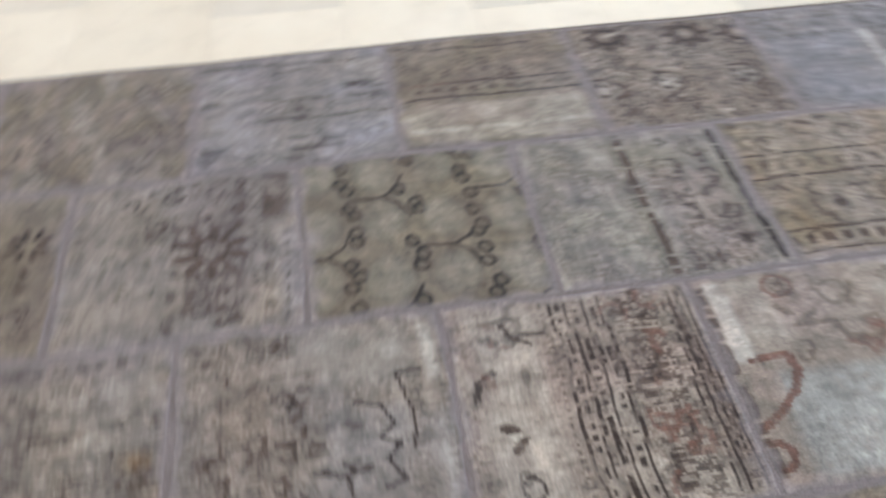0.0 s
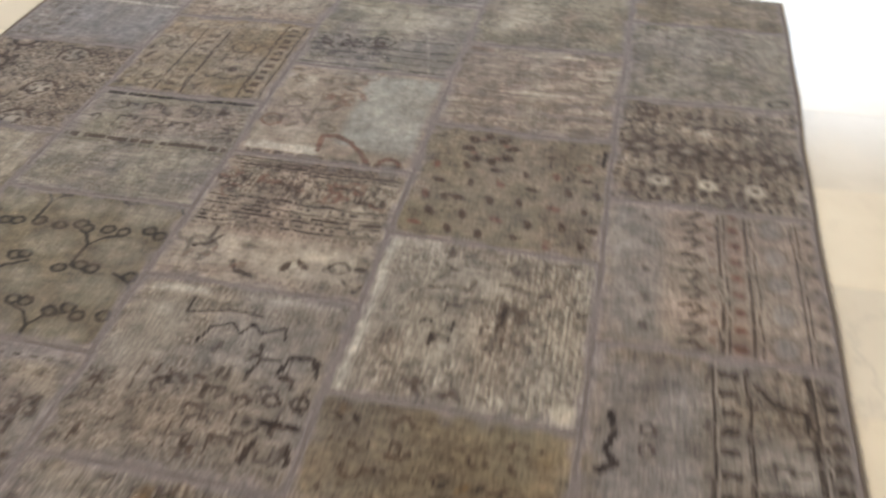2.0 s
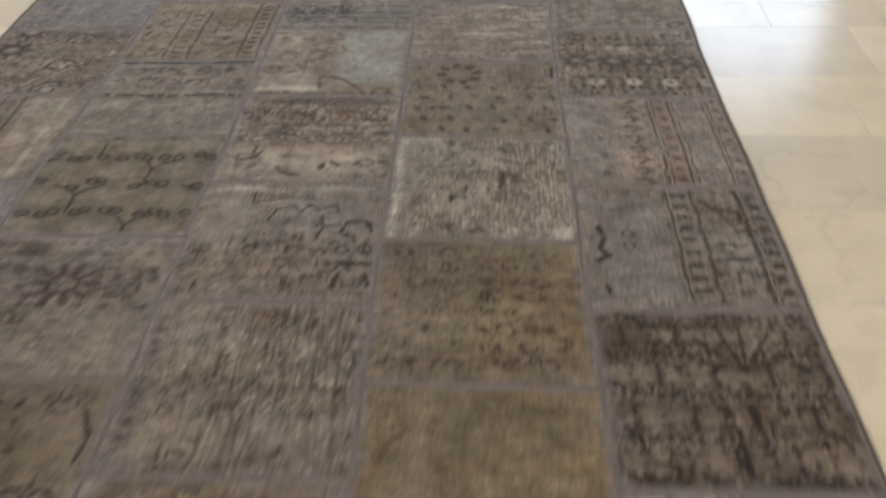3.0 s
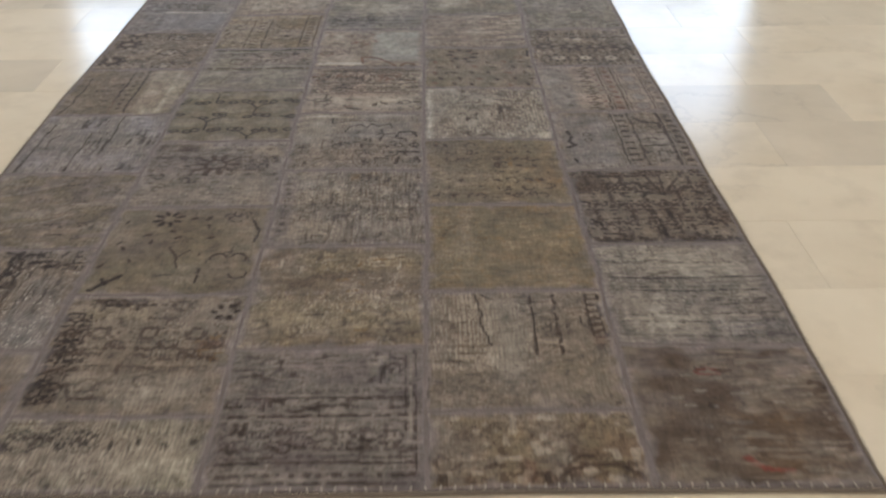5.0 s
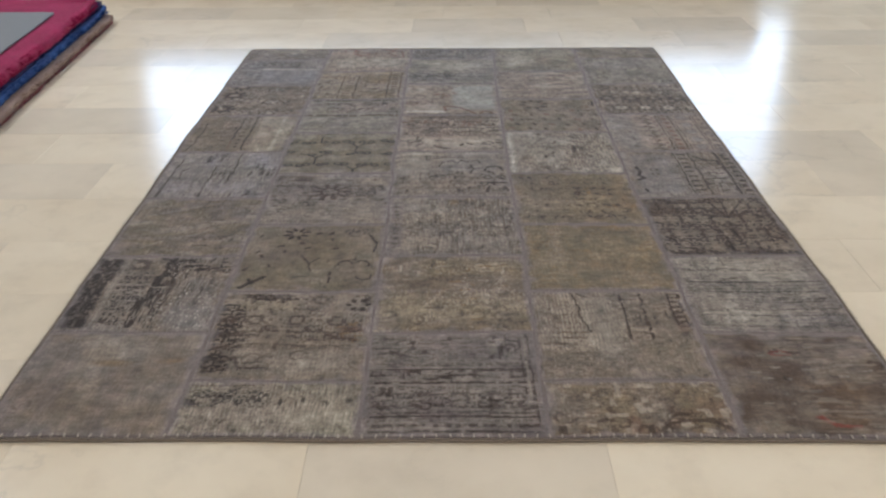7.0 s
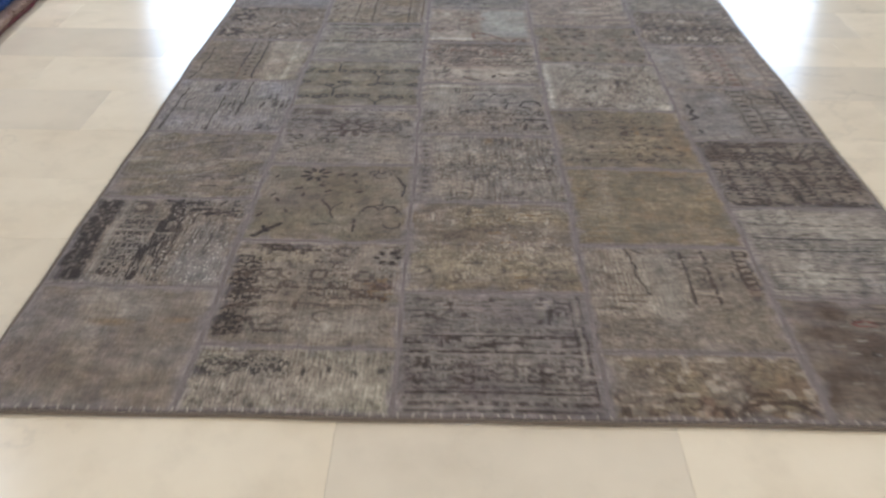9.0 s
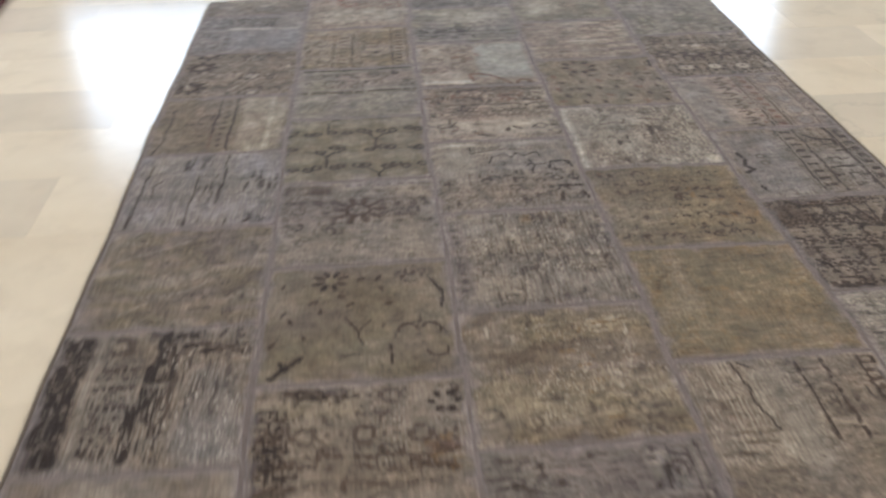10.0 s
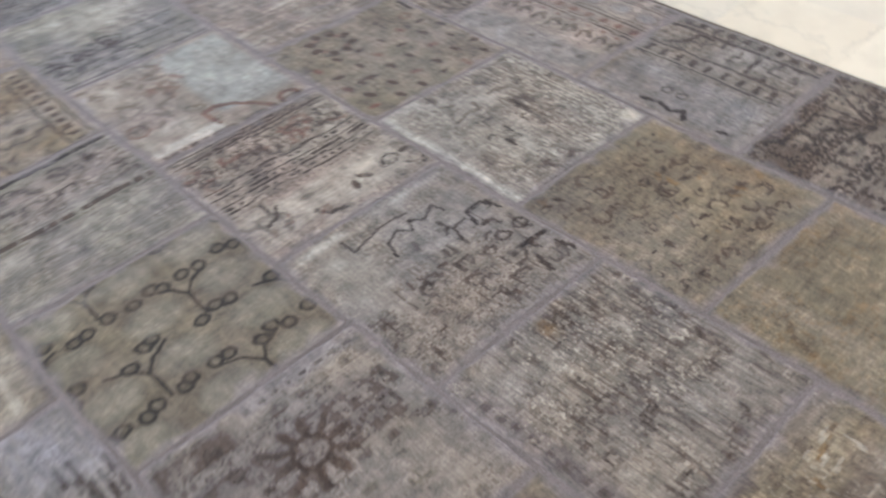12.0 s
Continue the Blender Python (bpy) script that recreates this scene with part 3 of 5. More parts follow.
def piece_13(p):
    p.area("grey", 0.45, 1, 0.08, 0.52, 0.55, 0.1).area("umber", 0, 0.36, 0.82, 0.98, 0.8, 0.04, 0.7).area("mauve", 0.02, 0.95, 0.45, 0.85, 0.6, 0.1).area("olive", 0.05, 0.5, 0.1, 0.45, 0.5, 0.1).area("lilac", 0.4, 1, 0.9, 1, 0.45, 0.03).dashes("ink", 0.94, 0.07, 0.5, 0.02, False, 0.4, 0.98, 0.7)
    p.old("umber", 0.2, 0.4, 0.6, 0.36, 0, 0.98, 0.4, 0.88).petals("umber", 0.5, 0.62, 0.19, 10, 0.024, 0.85, 0.3).ring("umber", 0.5, 0.62, 0.07, 0.026, 0.8)
    p.scatter("ink", 22, 0.02, 0.5, 0.2, 0.8, 0.036, 0.85, "rcl").scatter("moss", 12, 0.3, 0.75, 0.12, 0.4, 0.034, 0.8, "cl").scatter("ink", 9, 0.62, 0.98, 0.55, 0.82, 0.034, 0.85, "lo")
def piece_14(p):
    # pale bulbs in rows, ringed fruit in files between them, and thin forked stems
    for i in range(-1, 4):
        for j in range(-1, 5):
            cu, cv = 0.1 + 0.36 * i, 0.06 + 0.28 * j
            p.spot("vine", cu, cv, 0.165, 0.125, 0, 0.22, 0.15).spot("sage", cu, cv, 0.15, 0.11, 0, 0.62, 0.3)
            fork = (cu + 0.19, cv + 0.02)
            if (i + j) % 2:
                p.line("vine", [(fork[0], fork[1] - 0.15), fork, (fork[0] - 0.05, fork[1] + 0.07), (fork[0] - 0.14, fork[1] + 0.11)], 0.018, 1.0)
                p.line("vine", [fork, (fork[0] + 0.05, fork[1] + 0.07), (fork[0] + 0.14, fork[1] + 0.11)], 0.018, 1.0)
            for du, dv in ((-0.15, 0.14), (-0.06, 0.12), (0.04, 0.12), (0.12, 0.15))[(i * 2 + j) % 2:]:
                eu, ev = fork[0] + du + 0.05 * p.rng.random() - 0.02, fork[1] + dv + 0.07 * p.rng.random() - 0.05
                p.spot("moss", eu, ev, 0.038, 0.036, 0, 0.7, 0.4).ring("vine", eu, ev, 0.031, 0.02, 1.0, 0.9)
    p.area("stone", 0, 1, 0.86, 1, 0.3, 0.06).mottle("brown", 8, 0.55, 0.25).bands("moss", "olive", 6, 0.25)
def piece_15(p):
    p.area("stone", 0, 1, 0.22, 0.46, 0.55, 0.05).area("sage", 0, 1, 0, 0.2, 0.4, 0.06).bar("black", 0.965, 0.035, False, 0.02, 0.98, 1.0, 0.02).bar("umber", 0.5, 0.045, False, 0, 0.98, 0.9, 0.2).bar("moss", 0.46, 0.02, False, 0, 0.98, 0.6, 0.35)
    p.area("pink", 0.3, 1, 0.58, 0.92, 0.4, 0.06).scatter("ink", 24, 0.02, 0.98, 0.62, 0.92, 0.038, 0.85, "sclb", 2).old("umber", 0.2, 0.36, 0.6, 0.4, 0, 1, 0.56, 0.94).old("moss", 0.22, 0.32, 0.45, 0.45, 0, 1, 0.05, 0.46).scatter("moss", 12, 0.1, 0.95, 0.26, 0.42, 0.03, 0.6, "cl").bands("mauve", "stone", 12, 0.25)
def piece_16(p):
    p.area("cream", 0.1, 0.95, 0.84, 0.98, 0.4, 0.06)
    for u in (0.29, 0.46, 0.82, 0.95): p.bar("umber", u, 0.016, True, 0.0, 0.86 if u < 0.5 else 0.98, 1.0, 0.06)
    p.dashes("umber", 0.375, 0.09, 0.5, 0.07, True, 0.02, 0.8, 0.7).dashes("umber", 0.885, 0.08, 0.55, 0.06, True, 0.02, 0.95, 0.9).scatter("umber", 20, 0.02, 0.26, 0.04, 0.9, 0.045, 0.9, "lcs").scatter("umber", 16, 0.5, 0.8, 0.05, 0.85, 0.04, 0.8, "scb")
    p.spot("ink", 0.68, 0.34, 0.04, 0.05, 0, 0.9, 0.5).ring("umber", 0.64, 0.62, 0.07, 0.016, 0.8).scatter("umber", 12, 0.1, 0.9, 0.84, 0.98, 0.03, 0.6, "so").bands("ochre", "straw", 5, 0.25)
def piece_17(p):
    p.area("cream", 0.1, 0.98, 0.1, 0.62, 0.6, 0.12).area("mauve", 0, 1, 0.82, 1, 0.4, 0.08).scatter("rust", 16, 0.15, 0.9, 0.55, 0.96, 0.055, 0.9, "scl").scatter("red", 8, 0.3, 0.9, 0.62, 0.95, 0.04, 0.8, "sl").line("rust", [(0.62, 0.98), (0.9, 0.86), (0.92, 0.6), (0.8, 0.55)], 0.03, 0.9)
    p.scatter("umber", 26, 0, 1, 0.05, 0.6, 0.028, 0.6, "shl").old("brown", 0.2, 0.35, 0.45, 0.45)


# ---- column 2 ----
def piece_20(p):
    for v, w, a, g in ((0.04, 0.022, 0.9, 0.1), (0.09, 0.03, 0.75, 0.35), (0.17, 0.018, 0.95, 0.05), (0.205, 0.014, 0.7, 0.2), (0.48, 0.018, 1.0, 0.08), (0.61, 0.016, 0.9, 0.15), (0.645, 0.012, 0.6, 0.3)): p.bar("ink", v, w, False, 0.03, 0.97, a, g)
    p.scatter("ink", 16, 0.04, 0.96, 0.52, 0.58, 0.04, 0.95, "hlb").old("ink", 0.21, 0.36, 0.7, 0.4, 0.02, 0.98, 0.22, 0.46).scatter("ink", 20, 0.04, 0.96, 0.25, 0.44, 0.046, 0.9, "cslw").bar("ink", 0.96, 0.016, True, 0.1, 1, 0.85, 0.2).bar("ink", 0.91, 0.012, True, 0.35, 1, 0.7, 0.3).bar("stone", 0.935, 0.016, True, 0.3, 1, 0.7, 0.2)
    p.scatter("ink", 14, 0.06, 0.66, 0.74, 0.95, 0.04, 0.85, "slh")
    p.area("steel", 0.72, 0.9, 0.68, 0.96, 0.5, 0.05).scatter("ink", 9, 0.7, 0.9, 0.7, 0.95, 0.045, 0.9, "wc").scatter("stone", 9, 0.72, 0.9, 0.7, 0.95, 0.035, 0.8, "wl").area("umber", 0.04, 0.24, 0.9, 0.97, 0.6, 0.03).bands("mauve", "grey", 8, 0.3)
def piece_21(p):
    p.bands("brown", "straw", 8, 0.5).area("straw", 0.02, 0.95, 0.22, 0.44, 0.45, 0.06).ribbed("straw", 0, 1, 0.2, 0.5, 0.03, 0.4, 0.35).bar("mauve", 0.5, 0.05, False, 0, 1, 0.45, 0.2).old("brown", 0.2, 0.36, 0.5, 0.42)
    p.scatter("umber", 16, 0.05, 0.95, 0.1, 0.3, 0.036, 0.7, "hlc").scatter("ochre", 12, 0.5, 0.98, 0.1, 0.9, 0.035, 0.8, "lh").scatter("cream", 10, 0.1, 0.9, 0.55, 0.95, 0.03, 0.7, "hw").scatter("umber", 10, 0.2, 0.9, 0.7, 0.95, 0.03, 0.6, "sc").flecks("cream", 0.72, 0.6)
def piece_22(p):
    p.area("mauve", 0.0, 0.13, 0.0, 0.95, 0.75, 0.03, 0.4).dashes("ink", 0.06, 0.08, 0.5, 0.035, True, 0.1, 0.9, 0.55).ribbed("stone", 0.16, 1, 0, 1, 0.03, 0.4, 0.38).mottle("umber", 20, 0.55, 0.5, 0.25, 0.3).mottle("umber", 30, 0.6, 0.55, 0.3, 0.2)
    p.old("umber", 0.24, 0.34, 0.5, 0.44, 0.14, 1).area("ochre", 0.46, 0.57, 0.82, 0.97, 0.6, 0.03).bar("umber", 0.57, 0.022, True, 0.84, 0.98, 0.9, 0.1).scatter("ink", 16, 0.16, 0.98, 0.05, 0.95, 0.032, 0.85, "wlb").flecks("cream", 0.75, 0.65).mottle("stone", 12, 0.62, 0.4)
def piece_23(p):
    p.area("stone", 0.02, 0.36, 0.5, 0.9, 0.6, 0.08).area("white", 0.05, 0.36, 0.9, 0.985, 0.5, 0.03).area("white", 0.45, 0.95, 0.92, 0.99, 0.35, 0.03).area("slate", 0.4, 0.95, 0.5, 0.86, 0.55, 0.06).area("pink", 0.1, 0.7, 0.1, 0.45, 0.15, 0.1)
    p.line("black", [(0.4, 0.64), (0.43, 0.74), (0.52, 0.78), (0.57, 0.72), (0.6, 0.79), (0.66, 0.74), (0.74, 0.8), (0.76, 0.73)], 0.014).line("ink", [(0.28, 0.9), (0.29, 0.8), (0.5, 0.86), (0.62, 0.84)], 0.014).line("black", [(0.8, 0.55), (0.82, 0.65), (0.92, 0.65), (0.96, 0.55)], 0.02).line("ink", [(0.78, 0.62), (0.7, 0.6), (0.68, 0.52)], 0.016)
    p.ring("ink", 0.83, 0.4, 0.032, 0.018).ring("ink", 0.94, 0.41, 0.032, 0.018).spot("ink", 0.83, 0.52, 0.03, 0.02).bar("black", 0.29, 0.026, False, 0.74, 0.98, 1.0, 0.1).line("ink", [(0.82, 0.2), (0.8, 0.1)], 0.024).line("ink", [(0.95, 0.2), (0.97, 0.12)], 0.024)
    p.scatter("umber", 40, 0.05, 0.95, 0.06, 0.5, 0.028, 0.9, "wlo", 5).scatter("ink", 30, 0.36, 0.95, 0.1, 0.7, 0.036, 0.9, "wscb").old("umber", 0.16, 0.32, 0.5, 0.45, 0, 0.8, 0.05, 0.5)
def piece_24(p):
    p.area("cream", 0.05, 0.95, 0.06, 0.36, 0.5, 0.06).area("umber", 0, 1, 0.88, 0.99, 0.35, 0.02)
    for v, w, g in ((0.975, 0.018, 0.02), (0.945, 0.014, 0.2), (0.915, 0.018, 0.08), (0.88, 0.012, 0.2), (0.63, 0.014, 0.08), (0.6, 0.022, 0.35), (0.565, 0.014, 0.1), (0.53, 0.024, 0.35), (0.495, 0.014, 0.08), (0.46, 0.02, 0.4), (0.43, 0.012, 0.12)): p.bar("ink", v, w, False, 0.02, 0.98, 1.0, g)
    p.old("umber", 0.2, 0.4, 0.8, 0.35, 0, 1, 0.66, 0.87).scatter("rust", 14, 0.04, 0.96, 0.67, 0.86, 0.045, 0.9, "scl").scatter("ink", 22, 0.04, 0.96, 0.67, 0.86, 0.036, 0.85, "scl").dashes("umber", 0.39, 0.036, 0.5, 0.016, False, 0.02, 0.98, 0.7)
    p.spot("umber", 0.6, 0.17, 0.05, 0.024, 60).spot("umber", 0.67, 0.19, 0.05, 0.024, 130).spot("cream", 0.63, 0.18, 0.02, 0.03)
    p.scatter("ink", 9, 0.03, 0.42, 0.1, 0.32, 0.05, 1.0, "sbl").scatter("rust", 6, 0.03, 0.42, 0.08, 0.3, 0.035, 0.9, "lo").scatter("ink", 6, 0.78, 0.97, 0.08, 0.26, 0.045, 1.0, "slr")
    p.bands("pink", "cream", 8, 0.25)
def piece_25(p):
    p.area("cream", 0.02, 0.36, 0.12, 0.3, 0.6, 0.04).area("white", 0.02, 0.46, 0.03, 0.14, 0.6, 0.03).area("teal", 0.5, 0.99, 0.12, 0.99, 1.0, 0.05, 0.1).area("teal", 0.3, 0.6, 0.9, 0.99, 0.7, 0.05).area("stone", 0.75, 0.99, 0.3, 0.9, 0.3, 0.1)
    p.line("rust", [(0.44, 0.1), (0.44, 0.24), (0.52, 0.26), (0.6, 0.22), (0.7, 0.1), (0.73, 0.04)], 0.036).arc("rust", 0.86, 0.03, 0.06, 0, 180, 0.032).spot("pink", 0.56, 0.12, 0.09, 0.07, 0, 0.7).ring("rust", 0.09, 0.34, 0.055, 0.018, 0.85).ring("brown", 0.09, 0.34, 0.025, 0.014, 0.7)
    p.ring("brown", 0.16, 0.56, 0.06, 0.018, 0.6).line("brown", [(0.3, 0.34), (0.3, 0.5), (0.4, 0.52), (0.4, 0.66), (0.46, 0.7)], 0.03, 0.8).scatter("brown", 22, 0.04, 0.46, 0.3, 0.95, 0.042, 0.85, "lscb").scatter("rust", 10, 0.3, 0.56, 0.5, 0.95, 0.045, 0.75, "ls").area("cream", 0.12, 0.24, 0.7, 0.9, 0.6, 0.04).bar("umber", 0.015, 0.05, False, 0, 0.95, 0.8, 0.2)
def piece_26(p):
    p.area("slate", 0, 1, 0, 0.44, 0.5, 0.06).area("cream", 0.22, 0.92, 0.52, 0.92, 0.6, 0.12)
    for v, w, g in ((0.03, 0.03, 0.05), (0.12, 0.014, 0.25), (0.2, 0.02, 0.15), (0.29, 0.016, 0.2), (0.42, 0.014, 0.3)): p.bar("navy", v, w, False, 0, 0.98, 0.85, g)
    p.old("navy", 0.19, 0.4, 0.75, 0.35, 0, 0.6, 0.1, 0.42).scatter("ink", 14, 0.04, 0.5, 0.22, 0.42, 0.045, 0.85, "csb").line("white", [(0.86, 0.05), (0.8, 0.3), (0.72, 0.6)], 0.014, 0.3).scatter("moss", 16, 0.05, 0.9, 0.5, 0.95, 0.028, 0.6, "slw").bands("navy", "stone", 8, 0.2)
def piece_27(p): p.old("navy", 0.14, 0.42, 0.8, 0.35).area("navy", 0.05, 0.4, 0.1, 0.4, 0.3, 0.1).scatter("ink", 26, 0, 1, 0.02, 0.48, 0.032, 0.8, "olc").bands("navy", "stone", 4, 0.3)


# ---- column 3 ----
def piece_30(p):
    p.old("brown", 0.17, 0.4, 0.65, 0.38).bands("rust", "greige", 5, 0.3).mottle("cream", 22, 0.58, 0.5).mottle("rust", 9, 0.55, 0.5, 1, 0.4, 1, 0, 0.3).arc("umber", 0.78, -0.02, 0.22, 30, 150, 0.03, 0.85, 0.7).area("umber", 0.0, 0.2, 0, 0.1, 0.6, 0.04)
    p.scatter("umber", 18, 0.02, 0.98, 0.02, 0.25, 0.042, 0.85, "lsc").scatter("umber", 12, 0.05, 0.95, 0.25, 0.48, 0.028, 0.7, "ol").scatter("umber", 9, 0.02, 0.98, 0.0, 0.06, 0.035, 0.9, "wl")
def piece_31(p):
    p.ribbed("cream", 0.0, 0.6, 0.3, 1, 0.024, 0.55, 0.35).area("stone", 0.34, 0.56, 0.08, 0.98, 0.5, 0.06).area("olive", 0.56, 0.98, 0.02, 0.44, 0.45, 0.1)
    p.line("ink", [(0.27, 0.98), (0.3, 0.78), (0.28, 0.68)], 0.016).line("black", [(0.31, 0.97), (0.36, 0.92)], 0.016).line("ink", [(0.3, 0.66), (0.34, 0.5)], 0.018).scatter("umber", 9, 0.06, 0.3, 0.66, 0.8, 0.025, 0.8, "wo").scatter("brown", 14, 0.04, 0.3, 0.34, 0.52, 0.034, 0.9, "lho", 3)
    for u, lo, g in ((0.585, 0.4, 0.05), (0.715, 0.4, 0.06), (0.9, 0.55, 0.06), (0.965, 0.5, 0.3)): p.bar("ink", u, 0.018, True, lo, 0.98, 1.0, g)
    p.area("umber", 0.59, 0.97, 0.55, 0.66, 0.6, 0.04, 0.8).dashes("umber", 0.65, 0.08, 0.4, 0.1, True, 0.5, 0.95, 0.55).dashes("umber", 0.935, 0.06, 0.5, 0.06, True, 0.52, 0.97, 0.95).scatter("ink", 12, 0.6, 0.9, 0.6, 0.72, 0.028, 0.9, "wo").scatter("ink", 6, 0.5, 0.58, 0.75, 0.97, 0.03, 0.8, "hl")
    p.area("rust", 0.88, 0.98, 0.48, 0.6, 0.5, 0.03).bands("brown", "greige", 5, 0.25).old("brown", 0.22, 0.3, 0.35, 0.48)
def piece_32(p):
    p.bands("ochre", "olive", 5, 0.25).area("greige", 0.12, 0.34, 0.3, 0.98, 0.5, 0.1).area("ochre", 0.3, 0.95, 0.25, 0.45, 0.28, 0.1).bar("straw", 0.52, 0.03, False, 0.2, 1, 0.4, 0.3).line("umber", [(0.08, 0.58), (0.12, 0.68), (0.2, 0.76)], 0.03, 0.5).line("umber", [(0.72, 0.9), (0.8, 0.88)], 0.03, 0.5)
    p.old("ochre", 0.26, 0.34, 0.35, 0.45).flecks("straw", 0.74, 0.5).mottle("straw", 26, 0.62, 0.35, 3.0)
def piece_33(p):
    p.bands("brown", "straw", 6, 0.25).area("ochre", 0.82, 1, 0.05, 0.95, 0.35, 0.08).scatter("umber", 70, 0.05, 0.9, 0.06, 0.95, 0.029, 1.0, "cllso", 8).scatter("ink", 36, 0.06, 0.88, 0.08, 0.95, 0.03, 1.0, "lclo", 8)
    p.scatter("ochre", 14, 0.05, 0.95, 0.05, 0.95, 0.034, 0.85, "lo").scatter("straw", 16, 0.05, 0.9, 0.05, 0.95, 0.028, 0.7, "hl")
def piece_34(p):
    p.area("sage", 0.1, 0.4, 0.3, 0.9, 0.6, 0.12).area("pink", 0.4, 0.8, 0.1, 0.6, 0.4, 0.12).ribbed("cream", 0.55, 1, 0, 1, 0.03, 0.6, 0.3).ribbed("cream", 0.1, 0.5, 0, 0.3, 0.03, 0.5, 0.3).old("umber", 0.24, 0.36, 0.5, 0.42, 0.12, 1, 0.03, 0.98)
    p.area("umber", 0.1, 0.22, 0.2, 0.42, 0.7, 0.04, 0.9).mottle("umber", 26, 0.5, 0.7, 0.6, 0.55, 0.8, 0.34, 0.7).mottle("umber", 26, 0.5, 0.75, 1.0, 0.25, 0.66, 0.02, 0.16).area("cream", 0.2, 0.6, 0.15, 0.6, 0.35, 0.1).scatter("ink", 12, 0.3, 0.66, 0.3, 0.6, 0.032, 0.95, "owb", 3).scatter("umber", 16, 0.3, 0.98, 0.62, 0.96, 0.034, 0.85, "whl")
    p.area("white", 0.0, 0.07, 0, 1, 0.7, 0.03, 0.5).area("cream", 0.87, 0.99, 0.0, 0.14, 0.95, 0.02, 0.2).area("navy", 0.6, 0.75, 0.78, 0.96, 0.5, 0.04)
def piece_35(p):
    p.area("brown", 0.66, 0.84, 0.05, 0.98, 0.4, 0.05).ribbed("olive", 0, 1, 0, 1, 0.024, 0.3, 0.35).petals("umber", 0.36, 0.82, 0.17, 8, 0.034, 1.0, 0.45, 12).petals("rust", 0.36, 0.82, 0.13, 4, 0.02, 0.8, 0.55, 34)
    for j in range(5):
        for k in range(6):
            du, dv = 0.03 * p.rng.random(), 0.03 * p.rng.random()
            p.spot("umber" if (k + 2 * j) % 4 else "rust", 0.07 + 0.165 * k + 0.05 * (j % 2) + du, 0.07 + 0.135 * j + dv, 0.026, 0.05, 15 if (k + j) % 3 else 80, 1.0, 0.4)
    p.scatter("ink", 9, 0.6, 0.98, 0.3, 0.95, 0.032, 0.9, "wl").ring("rust", 0.88, 0.74, 0.032, 0.016, 0.9).bar("black", 0.97, 0.028, True, 0.76, 0.93, 1.0, 0).scatter("umber", 8, 0.1, 0.3, 0.3, 0.4, 0.03, 0.9, "ob").flecks("straw", 0.75, 0.5).bands("umber", "greige", 6, 0.25)
def piece_36(p):
    p.bands("mauve", "cream", 14, 0.5).area("cream", 0.42, 0.6, 0.05, 0.98, 0.45, 0.08).area("pink", 0.0, 0.45, 0.2, 0.9, 0.35, 0.1).mottle("brown", 20, 0.58, 0.45, 3.0).area("rust", 0.02, 0.2, 0.9, 0.97, 0.7, 0.03).old("brown", 0.22, 0.32, 0.45, 0.45).scatter("brown", 12, 0.3, 0.95, 0.3, 0.75, 0.034, 0.6, "hl")
def piece_37(p): p.area("cream", 0.06, 0.5, 0.14, 0.66, 0.75, 0.14).old("moss", 0.16, 0.36, 0.5, 0.42).scatter("umber", 22, 0, 1, 0.05, 0.98, 0.026, 0.6, "ohl").area("straw", 0.86, 1, 0.1, 0.5, 0.5, 0.05).bands("moss", "stone", 8, 0.3)


# ---- column 4 ----
def piece_40(p):
    p.bands("umber", "mauve", 6, 0.4).mottle("umber", 7, 0.5, 0.5).area("ochre", 0.35, 0.9, 0.2, 0.6, 0.3, 0.15).area("ochre", 0.4, 0.95, 0.02, 0.25, 0.3, 0.1).ring("red", 0.42, 0.78, 0.06, 0.034, 1.0, 0.4).spot("umber", 0.5, 0.79, 0.05, 0.02, 10, 0.8).line("red", [(0.46, 0.16), (0.52, 0.1), (0.64, 0.09)], 0.034).spot("red", 0.45, 0.17, 0.03, 0.02, 0, 0.9)
    p.spot("ink", 0.38, 0.52, 0.025, 0.022).scatter("stone", 30, 0.12, 0.95, 0.06, 0.9, 0.028, 0.8, "hho").scatter("umber", 14, 0.1, 0.95, 0.05, 0.95, 0.036, 0.7, "lho").old("brown", 0.24, 0.32, 0.4, 0.45).mottle("greige", 22, 0.6, 0.5, 2.0, 0.4)
def piece_41(p):
    p.area("cream", 0, 0.95, 0.66, 0.99, 0.42, 0.05).area("stone", 0, 0.6, 0.28, 0.48, 0.5, 0.05).area("steel", 0.5, 1, 0.02, 0.24, 0.6, 0.06).area("mauve", 0.45, 1, 0.3, 0.47, 0.45, 0.08)
    for v, w, a, g in ((0.79, 0.016, 0.7, 0.3), (0.63, 0.02, 1.0, 0.04), (0.585, 0.014, 0.75, 0.3), (0.5, 0.02, 1.0, 0.06), (0.54, 0.024, 0.6, 0.4), (0.27, 0.018, 0.85, 0.2), (0.2, 0.014, 0.7, 0.3), (0.07, 0.02, 0.6, 0.3)): p.bar("navy", v, w, False, 0.02, 0.98, a, g)
    p.scatter("ink", 16, 0.3, 0.98, 0.66, 0.84, 0.036, 0.7, "hlb").scatter("ink", 12, 0.5, 0.98, 0.3, 0.46, 0.038, 0.8, "hlo").mottle("cream", 18, 0.58, 0.4, 3.0, 0, 0.85).old("navy", 0.2, 0.34, 0.5, 0.42).bands("mauve", "stone", 12, 0.3)
